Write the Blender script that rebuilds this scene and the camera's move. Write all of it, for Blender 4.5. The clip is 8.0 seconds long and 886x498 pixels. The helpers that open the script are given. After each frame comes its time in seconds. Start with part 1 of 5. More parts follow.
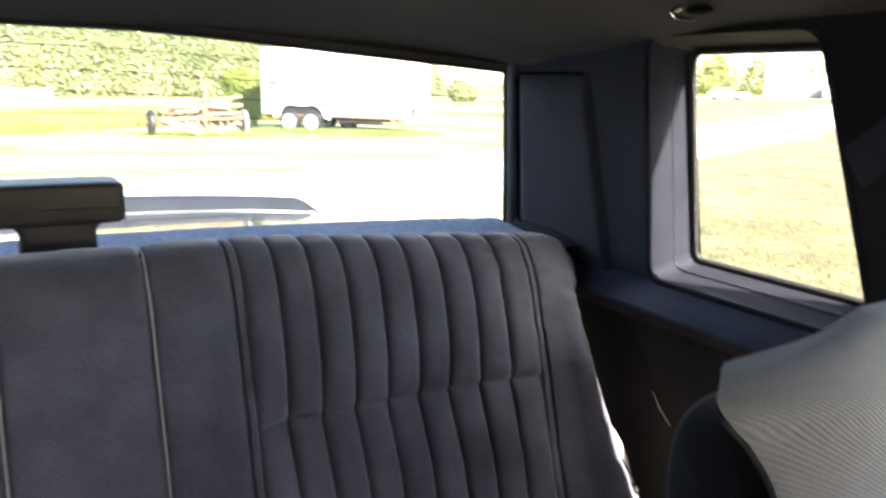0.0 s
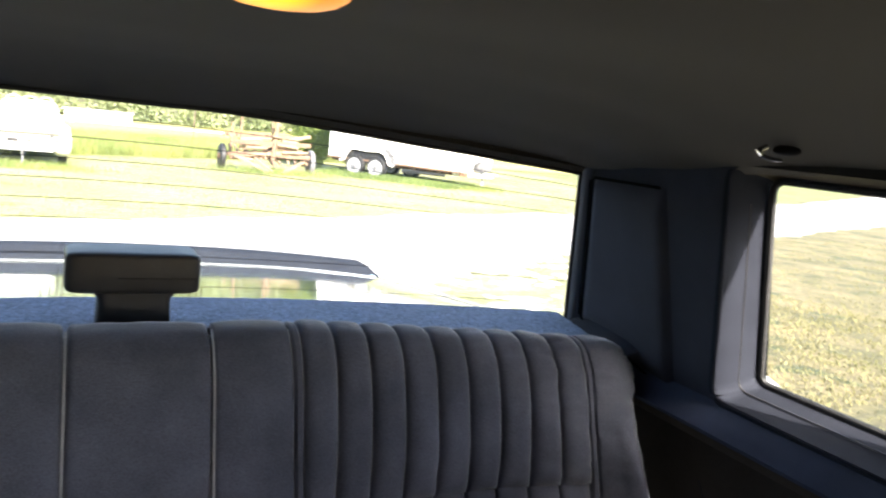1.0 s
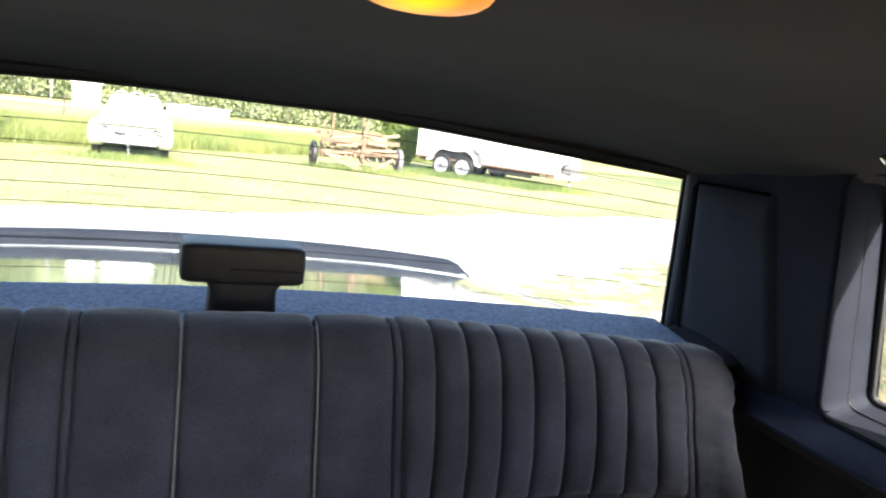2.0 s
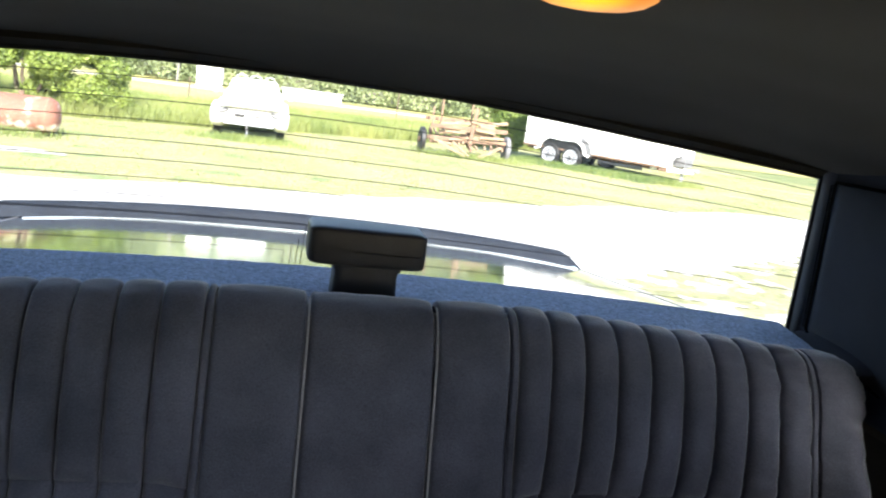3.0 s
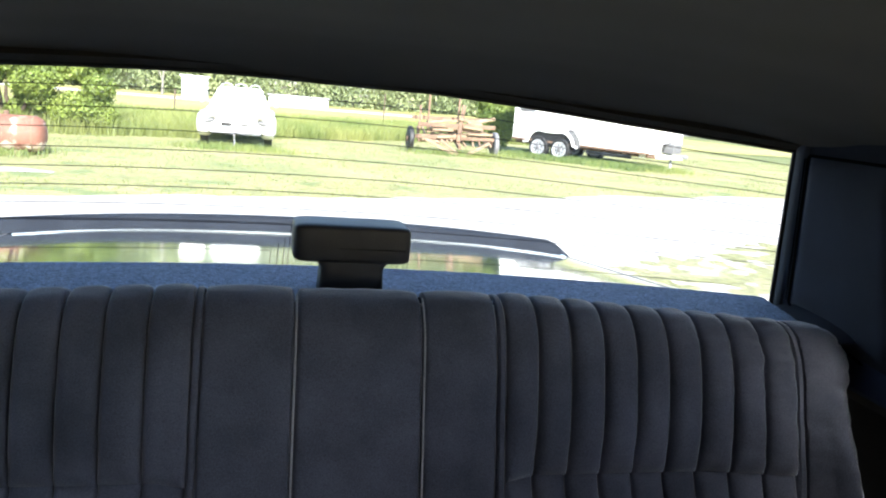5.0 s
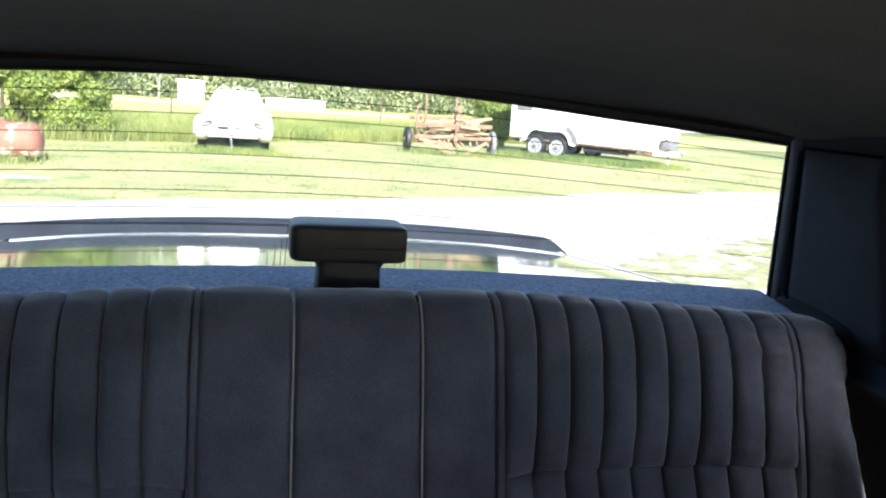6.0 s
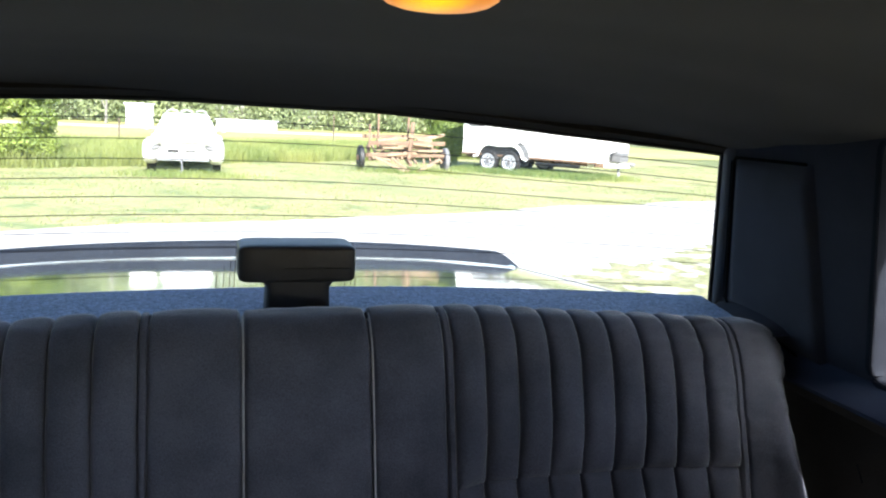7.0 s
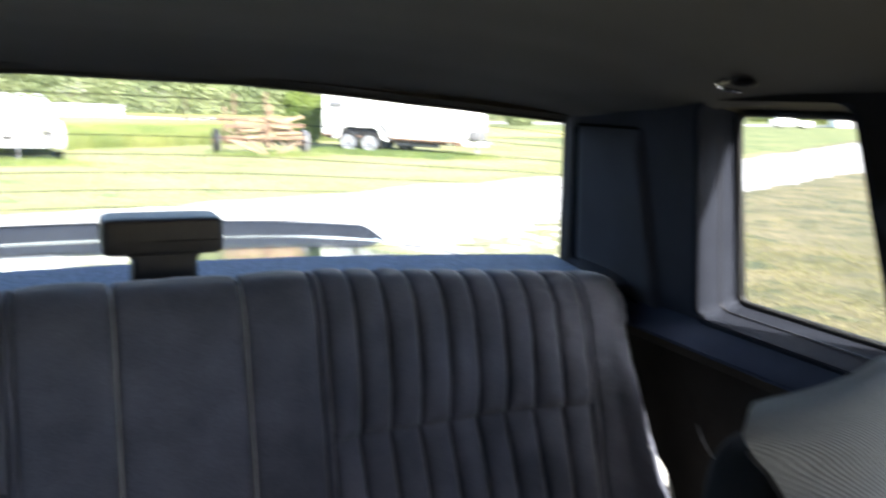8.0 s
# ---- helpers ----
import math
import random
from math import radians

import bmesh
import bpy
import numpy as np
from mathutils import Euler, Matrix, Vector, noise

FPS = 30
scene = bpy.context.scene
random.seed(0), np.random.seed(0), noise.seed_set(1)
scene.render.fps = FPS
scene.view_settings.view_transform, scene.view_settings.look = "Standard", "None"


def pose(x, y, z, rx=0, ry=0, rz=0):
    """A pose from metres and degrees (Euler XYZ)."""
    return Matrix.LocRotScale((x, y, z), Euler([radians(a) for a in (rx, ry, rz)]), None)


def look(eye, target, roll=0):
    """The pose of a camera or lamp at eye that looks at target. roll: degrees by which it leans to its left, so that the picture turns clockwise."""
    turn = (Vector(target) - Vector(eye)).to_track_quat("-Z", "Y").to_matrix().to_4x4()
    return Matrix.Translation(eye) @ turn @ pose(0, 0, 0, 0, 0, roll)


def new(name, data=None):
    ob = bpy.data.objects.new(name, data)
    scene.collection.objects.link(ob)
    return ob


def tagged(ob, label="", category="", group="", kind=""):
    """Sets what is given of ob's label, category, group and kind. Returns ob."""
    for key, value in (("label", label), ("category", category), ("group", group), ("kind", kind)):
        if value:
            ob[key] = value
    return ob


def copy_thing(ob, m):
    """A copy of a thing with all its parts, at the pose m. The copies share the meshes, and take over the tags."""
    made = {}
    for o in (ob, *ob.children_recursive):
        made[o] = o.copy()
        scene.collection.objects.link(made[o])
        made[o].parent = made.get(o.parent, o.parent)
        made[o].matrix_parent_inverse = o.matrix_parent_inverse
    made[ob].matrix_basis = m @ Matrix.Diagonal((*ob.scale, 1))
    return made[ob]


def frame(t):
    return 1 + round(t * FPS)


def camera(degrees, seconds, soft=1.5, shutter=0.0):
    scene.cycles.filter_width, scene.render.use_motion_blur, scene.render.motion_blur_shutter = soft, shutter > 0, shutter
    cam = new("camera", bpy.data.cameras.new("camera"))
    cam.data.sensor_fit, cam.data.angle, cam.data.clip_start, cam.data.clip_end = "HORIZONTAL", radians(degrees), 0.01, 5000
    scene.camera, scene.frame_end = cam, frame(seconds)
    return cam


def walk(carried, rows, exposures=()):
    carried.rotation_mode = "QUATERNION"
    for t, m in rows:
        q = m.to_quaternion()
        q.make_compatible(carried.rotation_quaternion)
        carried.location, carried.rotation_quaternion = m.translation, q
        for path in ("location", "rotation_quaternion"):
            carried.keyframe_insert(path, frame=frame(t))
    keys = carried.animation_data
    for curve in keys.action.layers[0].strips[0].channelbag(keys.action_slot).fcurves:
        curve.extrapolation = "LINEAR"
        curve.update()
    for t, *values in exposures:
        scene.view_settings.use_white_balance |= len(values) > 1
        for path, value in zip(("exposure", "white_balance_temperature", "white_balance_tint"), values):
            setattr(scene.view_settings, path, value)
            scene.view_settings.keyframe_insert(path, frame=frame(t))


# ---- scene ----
cam = camera(58.5, 8.0, 2.0, 0.5)
PATH = [
    (0, (-0.076, -0.032, 1.112), (0.907, 1.657, 0.699), 1.2),
    (0.2, (-0.077, -0.030, 1.134), (0.852, 1.697, 0.755), 1.7),
    (0.5, (-0.078, -0.026, 1.167), (0.848, 1.716, 0.839), 3.3),
    (0.8, (-0.088, -0.019, 1.174), (0.829, 1.730, 0.863), 5.3),
    (1, (-0.095, -0.015, 1.179), (0.778, 1.76, 0.884), 5.9),
    (1.3, (-0.102, -0.014, 1.178), (0.702, 1.791, 0.874), 6.3),
    (1.5, (-0.107, -0.013, 1.177), (0.661, 1.807, 0.868), 6.6),
    (1.7, (-0.112, -0.013, 1.177), (0.618, 1.823, 0.869), 6.8),
    (2.8, (-0.143, -0.010, 1.178), (0.354, 1.892, 0.812), 7.2),
    (3, (-0.147, -0.01, 1.178), (0.287, 1.905, 0.798), 7.9),
    (3.2, (-0.147, -0.014, 1.180), (0.270, 1.907, 0.816), 7.9),
    (3.5, (-0.148, -0.021, 1.184), (0.282, 1.901, 0.837), 7.9),
    (3.7, (-0.146, -0.028, 1.182), (0.283, 1.893, 0.831), 7.6),
    (4, (-0.144, -0.039, 1.179), (0.295, 1.878, 0.811), 6.3),
    (4.2, (-0.142, -0.037, 1.177), (0.306, 1.878, 0.805), 5.4),
    (4.5, (-0.138, -0.033, 1.175), (0.315, 1.877, 0.794), 5.2),
    (6, (-0.131, -0.036, 1.17), (0.319, 1.875, 0.789), 4.1),
    (6.2, (-0.129, -0.037, 1.171), (0.345, 1.871, 0.806), 3.6),
    (6.5, (-0.126, -0.039, 1.172), (0.379, 1.863, 0.819), 3.2),
    (6.8, (-0.123, -0.050, 1.173), (0.411, 1.845, 0.829), 2.8),
    (7, (-0.121, -0.058, 1.173), (0.433, 1.834, 0.84), 2.8),
    (7.2, (-0.123, -0.064, 1.173), (0.451, 1.821, 0.832), 2.6),
    (7.5, (-0.127, -0.072, 1.173), (0.492, 1.801, 0.844), 2.3),
    (7.7, (-0.134, -0.090, 1.167), (0.533, 1.767, 0.845), 2.2),
    (8, (-0.144, -0.118, 1.157), (0.727, 1.645, 0.793), 2.2),
]
walk(cam, [(t, look(eye, target, roll)) for t, eye, target, roll in PATH], [(0.0, 2.95, 7250, 17), (0.5, 2.73, 7100, 16), (1.0, 2.5, 6950, 15), (1.5, 2.38, 6800, 14), (3.0, 2.15, 6550, 12), (4.5, 2.0, 6350, 11), (6.5, 1.97, 6250, 11), (7.5, 2.0, 6300, 11), (8.0, 2.2, 6400, 12)])

# ---------------------------------------------------------------- light
SUN_TO = Vector((0.10, -1.60, 1.0)).normalized()      # way towards the sun
world = bpy.data.worlds.new("world")
scene.world = world
world.use_nodes = True
wn = world.node_tree
sky = wn.nodes.new("ShaderNodeTexSky")
sky.sky_type, sky.sun_disc = "NISHITA", False
sky.sun_elevation = math.asin(SUN_TO.z)
sky.sun_rotation = math.atan2(SUN_TO.x, SUN_TO.y)
wn.links.new(sky.outputs[0], wn.nodes["Background"].inputs[0])
wn.nodes["Background"].inputs[1].default_value = 0.14
sun = new("sun", bpy.data.lights.new("sun", "SUN"))
sun.data.energy, sun.data.angle, sun.data.color = 5.0, radians(0.5), (1.0, 0.965, 0.90)
sun.matrix_world = look(SUN_TO * 50, (0, 0, 0))


# ---------------------------------------------------------------- materials
def mat(name, a, b, rough=0.6, scale=30.0, fine=300.0, bump=0.15, metal=0.0, sheen=0.0, spec=0.5, coat=0.0,
        stain=0.35, depth=0.001, island=0.0, spots=None, translucent=0.0):
    """A procedural surface: two colours mixed by a coarse noise, a finer grain, and a bump."""
    m = bpy.data.materials.new(name)
    m.use_nodes = True
    n, l = m.node_tree.nodes, m.node_tree.links
    p = n["Principled BSDF"]
    co = n.new("ShaderNodeTexCoord")
    n1 = n.new("ShaderNodeTexNoise")
    n1.inputs["Scale"].default_value, n1.inputs["Detail"].default_value = scale, 6
    n2 = n.new("ShaderNodeTexNoise")
    n2.inputs["Scale"].default_value, n2.inputs["Detail"].default_value = fine, 3
    l.new(co.outputs["Object"], n1.inputs["Vector"])
    l.new(co.outputs["Object"], n2.inputs["Vector"])
    ramp = n.new("ShaderNodeMapRange")
    ramp.inputs["From Min"].default_value, ramp.inputs["From Max"].default_value = 0.3, 0.7
    l.new(n1.outputs["Fac"], ramp.inputs["Value"])
    mix = n.new("ShaderNodeMix")
    mix.data_type = "RGBA"
    mix.inputs[6].default_value, mix.inputs[7].default_value = (*a, 1), (*b, 1)
    l.new(ramp.outputs[0], mix.inputs[0])
    grain = n.new("ShaderNodeMapRange")
    grain.inputs["From Min"].default_value, grain.inputs["From Max"].default_value = 0.25, 0.75
    grain.inputs["To Min"].default_value, grain.inputs["To Max"].default_value = 1 - stain, 1 + stain
    l.new(n2.outputs["Fac"], grain.inputs["Value"])
    mul = n.new("ShaderNodeMix")
    mul.data_type, mul.blend_type = "RGBA", "MULTIPLY"
    mul.inputs[0].default_value = 1
    l.new(mix.outputs[2], mul.inputs[6])
    l.new(grain.outputs[0], mul.inputs[7])
    last = mul.outputs[2]
    if island:
        geo = n.new("ShaderNodeNewGeometry")
        hsv = n.new("ShaderNodeHueSaturation")
        vary = n.new("ShaderNodeMapRange")
        vary.inputs["To Min"].default_value, vary.inputs["To Max"].default_value = 1 - island, 1 + island
        l.new(geo.outputs["Random Per Island"], vary.inputs["Value"])
        l.new(vary.outputs[0], hsv.inputs["Value"])
        l.new(last, hsv.inputs["Color"])
        last = hsv.outputs[0]
    if spots:
        n3 = n.new("ShaderNodeTexNoise")
        n3.inputs["Scale"].default_value, n3.inputs["Detail"].default_value = spots[1], 5
        l.new(co.outputs["Object"], n3.inputs["Vector"])
        cut = n.new("ShaderNodeMapRange")
        cut.inputs["From Min"].default_value, cut.inputs["From Max"].default_value = spots[2], spots[2] + 0.08
        l.new(n3.outputs["Fac"], cut.inputs["Value"])
        over = n.new("ShaderNodeMix")
        over.data_type = "RGBA"
        over.inputs[7].default_value = (*spots[0], 1)
        l.new(cut.outputs[0], over.inputs[0])
        l.new(last, over.inputs[6])
        last = over.outputs[2]
    l.new(last, p.inputs["Base Color"])
    bp = n.new("ShaderNodeBump")
    bp.inputs["Strength"].default_value, bp.inputs["Distance"].default_value = bump, depth
    l.new(n2.outputs["Fac"], bp.inputs["Height"])
    l.new(bp.outputs[0], p.inputs["Normal"])
    rr = n.new("ShaderNodeMapRange")
    rr.inputs["To Min"].default_value, rr.inputs["To Max"].default_value = max(0.02, rough - 0.08), min(1, rough + 0.08)
    l.new(n1.outputs["Fac"], rr.inputs["Value"])
    l.new(rr.outputs[0], p.inputs["Roughness"])
    p.inputs["Metallic"].default_value = metal
    p.inputs["Sheen Weight"].default_value = sheen
    p.inputs["Sheen Roughness"].default_value = 0.35
    p.inputs["Specular IOR Level"].default_value = spec
    p.inputs["Coat Weight"].default_value = coat
    p.inputs["Coat Roughness"].default_value = 0.06
    if translucent:
        tr = n.new("ShaderNodeBsdfTranslucent")
        ms = n.new("ShaderNodeMixShader")
        ms.inputs[0].default_value = translucent
        l.new(last, tr.inputs[0])
        l.new(p.outputs[0], ms.inputs[1])
        l.new(tr.outputs[0], ms.inputs[2])
        l.new(ms.outputs[0], n["Material Output"].inputs[0])
    return m


M_VELOUR = mat("velour", (0.070, 0.0765, 0.100), (0.138, 0.145, 0.186), 0.9, 9, 600, 0.5, sheen=0.8, spec=0.15, stain=0.32)
M_PIPING = mat("piping", (0.42, 0.42, 0.425), (0.54, 0.54, 0.545), 0.45, 60, 600, 0.1)
M_TWEED = mat("ribbed_cloth", (0.19, 0.195, 0.195), (0.25, 0.255, 0.255), 0.9, 12, 1200, 0.4, sheen=0.2, spec=0.2)
M_SEATDARK = mat("dark_cloth", (0.012, 0.012, 0.013), (0.02, 0.02, 0.022), 0.9, 20, 900, 0.3, sheen=0.1, spec=0.2)
M_CARPET = mat("blue_carpet", (0.24, 0.305, 0.43), (0.52, 0.61, 0.77), 0.98, 130, 420, 1.0, sheen=0.2, spec=0.1, stain=0.65, depth=0.006)
M_TRIM = mat("blue_vinyl", (0.0225, 0.0245, 0.034), (0.031, 0.0335, 0.046), 0.7, 14, 700, 0.3, spec=0.12, stain=0.12)
M_SEAM = mat("black_thread", (0.004, 0.004, 0.004), (0.007, 0.007, 0.007), 0.9, 30, 600, 0.2, spec=0.05)
M_GARNISH = mat("grey_garnish", (0.052, 0.051, 0.054), (0.066, 0.065, 0.069), 0.55, 18, 500, 0.12, stain=0.08)
M_TRIMGREY = mat("grey_plastic", (0.0145, 0.0165, 0.0225), (0.0185, 0.021, 0.028), 0.75, 18, 500, 0.12, spec=0.06, stain=0.10)
M_DARKTRIM = mat("dark_pillar_cloth", (0.017, 0.0155, 0.0155), (0.024, 0.022, 0.0215), 0.9, 12, 800, 0.3, spec=0.1, stain=0.2)
M_LOWER = mat("dark_side_cloth", (0.031, 0.027, 0.023), (0.046, 0.040, 0.034), 0.95, 10, 700, 0.4, spec=0.1, stain=0.3)
# the blue vinyl again, lighter: the light on the ledge is in the colour
M_LITVINYL = mat("lit_blue_vinyl", (0.031, 0.040, 0.068), (0.042, 0.053, 0.088), 0.7, 14, 700, 0.3, spec=0.12, stain=0.12)
# headliner cloth for the window head, lightened for light bounced off the lawn
M_LITHEAD = mat("lit_head_cloth", (0.085, 0.074, 0.046), (0.105, 0.092, 0.060), 0.9, 15, 700, 0.3, spec=0.1, stain=0.15)
M_PAD = mat("padded_cloth", (0.0215, 0.0238, 0.034), (0.031, 0.034, 0.047), 0.85, 12, 900, 0.35, sheen=0.15, spec=0.2, stain=0.2)
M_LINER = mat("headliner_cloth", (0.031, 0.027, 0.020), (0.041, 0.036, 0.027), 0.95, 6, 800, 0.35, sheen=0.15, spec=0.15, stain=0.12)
M_BLACKPL = mat("dark_plastic", (0.018, 0.018, 0.019), (0.03, 0.03, 0.031), 0.5, 25, 700, 0.2, spec=0.4, stain=0.15)
M_RUBBER = mat("black_rubber", (0.010, 0.010, 0.010), (0.018, 0.018, 0.018), 0.6, 30, 400, 0.2, stain=0.2)
M_CHROME = mat("chrome", (0.62, 0.62, 0.63), (0.72, 0.72, 0.73), 0.16, 30, 300, 0.03, metal=1.0, stain=0.06)
M_PAINT = mat("silver_paint", (0.40, 0.44, 0.45), (0.46, 0.50, 0.51), 0.10, 3, 1500, 0.02, metal=0.95, coat=1.0, stain=0.06)
M_SPOILER = mat("dark_blue_rubber", (0.013, 0.015, 0.020), (0.019, 0.022, 0.028), 0.75, 8, 300, 0.15, stain=0.2, spec=0.08, spots=((0.22, 0.23, 0.24), 26, 0.72))
M_WIRE = mat("heater_line", (0.014, 0.010, 0.008), (0.022, 0.016, 0.012), 0.6, 50, 300, 0.05)
M_WEB = mat("sunlit_webbing", (0.50, 0.49, 0.46), (0.60, 0.59, 0.56), 0.8, 40, 900, 0.4, stain=0.1)
M_RED = mat("red_plastic", (0.30, 0.012, 0.012), (0.36, 0.02, 0.018), 0.25, 20, 300, 0.05)
M_FLOORC = mat("dark_carpet", (0.02, 0.022, 0.028), (0.035, 0.038, 0.045), 0.98, 60, 500, 0.6, spec=0.1, stain=0.4)
M_WHITE = mat("white_paint", (0.80, 0.80, 0.78), (0.87, 0.87, 0.86), 0.35, 2.5, 60, 0.03, coat=0.4, stain=0.05, spots=((0.55, 0.53, 0.48), 3.0, 0.68))
M_GREYMET = mat("grey_metal", (0.22, 0.22, 0.23), (0.32, 0.32, 0.33), 0.45, 10, 80, 0.1, metal=0.4, stain=0.15)
M_RIM = mat("white_wheel_paint", (0.27, 0.28, 0.30), (0.40, 0.41, 0.43), 0.35, 12, 90, 0.05, stain=0.1)
M_RUST = mat("rust", (0.12, 0.072, 0.048), (0.22, 0.145, 0.095), 0.9, 5, 60, 0.5, stain=0.35, depth=0.004)
M_OLDWOOD = mat("weathered_wood", (0.17, 0.122, 0.078), (0.30, 0.215, 0.14), 0.9, 6, 40, 0.4, stain=0.35, depth=0.004)
M_DEADWOOD = mat("bleached_wood", (0.13, 0.125, 0.11), (0.20, 0.19, 0.17), 0.9, 6, 40, 0.4, stain=0.25)
M_DULLGREY = mat("dull_grey_sheet", (0.10, 0.10, 0.105), (0.15, 0.15, 0.155), 0.7, 8, 60, 0.1, stain=0.2)
M_TANK = mat("faded_red_paint", (0.15, 0.058, 0.036), (0.24, 0.110, 0.074), 0.75, 3, 40, 0.2, stain=0.25, spots=((0.50, 0.42, 0.34), 3.4, 0.57))
M_BARK = mat("bark", (0.07, 0.05, 0.035), (0.14, 0.11, 0.08), 0.95, 10, 60, 0.8, stain=0.35, depth=0.02)
M_LEAF = mat("leaves", (0.11, 0.165, 0.030), (0.26, 0.32, 0.070), 0.55, 1.2, 30, 0.05, island=0.45, translucent=0.4, stain=0.2)
# distant leaves: haze and the shading of clumps are put into the colour
M_LEAFHAZE = mat("hazed_far_leaves", (0.15, 0.20, 0.095), (0.34, 0.38, 0.19), 0.6, 0.22, 8, 0.05, island=0.3, translucent=0.45, stain=0.2)
M_TALL = mat("tall_grass_blades", (0.105, 0.160, 0.038), (0.275, 0.29, 0.090), 0.6, 0.5, 12, 0.05, island=0.22, translucent=0.3, stain=0.2)
# blades under the trailer: a darker green with the shade painted in
M_SHADEGRASS = mat("shaded_grass_blades", (0.050, 0.090, 0.022), (0.13, 0.185, 0.046), 0.6, 0.5, 12, 0.05, island=0.4, translucent=0.2, stain=0.25)
M_BLADE = mat("lawn_blades", (0.13, 0.165, 0.050), (0.23, 0.24, 0.080), 0.6, 0.4, 9, 0.05, island=0.4, translucent=0.25, stain=0.2)
M_GROUND = mat("dry_lawn", (0.072, 0.070, 0.026), (0.190, 0.152, 0.074), 0.95, 1.5, 16, 0.8, stain=0.35, depth=0.03, spots=((0.052, 0.064, 0.024), 2.3, 0.58))
M_ROUGH = mat("rough_lawn", (0.11, 0.135, 0.036), (0.19, 0.195, 0.066), 0.95, 0.4, 9, 0.8, stain=0.3, depth=0.03, spots=((0.09, 0.12, 0.03), 0.7, 0.56))
M_DRYBLADE = mat("dry_grass_blades", (0.15, 0.155, 0.055), (0.26, 0.23, 0.11), 0.7, 0.8, 12, 0.05, island=0.35, translucent=0.25, stain=0.2)
M_LAWN = mat("mown_lawn", (0.19, 0.20, 0.070), (0.31, 0.285, 0.125), 0.95, 0.45, 10, 0.8, stain=0.45, depth=0.03, spots=((0.145, 0.18, 0.062), 1.3, 0.57))
M_FIELD = mat("pasture", (0.27, 0.27, 0.075), (0.38, 0.34, 0.12), 0.95, 0.12, 4, 0.8, stain=0.3, depth=0.08)
M_VERGE = mat("thin_verge", (0.27, 0.255, 0.135), (0.16, 0.165, 0.060), 0.95, 2.4, 15, 0.8, stain=0.5, depth=0.02, spots=((0.56, 0.53, 0.46), 3.4, 0.53))
M_GRAVEL = mat("pale_gravel", (0.40, 0.38, 0.35), (0.52, 0.50, 0.46), 0.95, 0.9, 45, 0.8, stain=0.3, depth=0.015, spots=((0.30, 0.29, 0.22), 1.1, 0.66))


def glass_mat(name, tint, rough=0.0):
    m = bpy.data.materials.new(name)
    m.use_nodes = True
    p = m.node_tree.nodes["Principled BSDF"]
    p.inputs["Base Color"].default_value = (*tint, 1)
    p.inputs["Roughness"].default_value = rough
    p.inputs["Transmission Weight"].default_value = 1.0
    p.inputs["IOR"].default_value = 1.45
    return m


M_GLASS = glass_mat("window_glass", (0.97, 0.985, 0.975))


def dusty_glass():
    """The rear pane: clear glass under a thin uneven film of dust."""
    m = glass_mat("dusty_window_glass", (0.97, 0.985, 0.975))
    n, l = m.node_tree.nodes, m.node_tree.links
    dust = n.new("ShaderNodeBsdfTranslucent")
    dust.inputs[0].default_value = (0.75, 0.74, 0.70, 1)
    co = n.new("ShaderNodeTexCoord")
    no = n.new("ShaderNodeTexNoise")
    no.inputs["Scale"].default_value, no.inputs["Detail"].default_value = 5, 5
    rg = n.new("ShaderNodeMapRange")
    rg.inputs["To Min"].default_value, rg.inputs["To Max"].default_value = 0.004, 0.020
    mx = n.new("ShaderNodeMixShader")
    l.new(co.outputs["Object"], no.inputs["Vector"])
    l.new(no.outputs["Fac"], rg.inputs["Value"])
    l.new(rg.outputs[0], mx.inputs[0])
    l.new(n["Principled BSDF"].outputs[0], mx.inputs[1])
    l.new(dust.outputs[0], mx.inputs[2])
    l.new(mx.outputs[0], n["Material Output"].inputs[0])
    return m


M_REARGLASS = dusty_glass()


def add_ribs(m, scale, depth):
    """Fine diagonal ribs on a woven cloth."""
    n, l = m.node_tree.nodes, m.node_tree.links
    co = n.new("ShaderNodeTexCoord")
    wv = n.new("ShaderNodeTexWave")
    wv.bands_direction = "DIAGONAL"
    wv.inputs["Scale"].default_value, wv.inputs["Distortion"].default_value = scale, 0.6
    bp = n.new("ShaderNodeBump")
    bp.inputs["Strength"].default_value, bp.inputs["Distance"].default_value = 0.8, depth
    old = n["Principled BSDF"].inputs["Normal"].links[0].from_socket
    l.new(co.outputs["Object"], wv.inputs["Vector"])
    l.new(wv.outputs["Fac"], bp.inputs["Height"])
    l.new(old, bp.inputs["Normal"])
    l.new(bp.outputs[0], n["Principled BSDF"].inputs["Normal"])


add_ribs(M_TWEED, 140, 0.0010)
# opaque pale car glass: the sun glare is in its colour
M_GLAREGLASS = mat("glare_car_glass", (0.25, 0.28, 0.29), (0.32, 0.35, 0.36), 0.05, 2, 30, 0.0, coat=0.5, stain=0.05)

# amber lens of the dome light, lit from within
M_LENS = bpy.data.materials.new("amber_lens")
M_LENS.use_nodes = True
_n, _l = M_LENS.node_tree.nodes, M_LENS.node_tree.links
_p = _n["Principled BSDF"]
_p.inputs["Base Color"].default_value = (0.50, 0.15, 0.010, 1)
_p.inputs["Roughness"].default_value = 0.45
_p.inputs["Specular IOR Level"].default_value = 0.2
_co = _n.new("ShaderNodeTexCoord")
_gr = _n.new("ShaderNodeTexGradient")
_gr.gradient_type = "SPHERICAL"
_mp = _n.new("ShaderNodeMapping")
_mp.inputs["Scale"].default_value = (38, 18, 18)
_mp.inputs["Location"].default_value = (0.30, 0.54, 0.43)          # bright core painted low on the side towards the viewer
_cr = _n.new("ShaderNodeValToRGB")
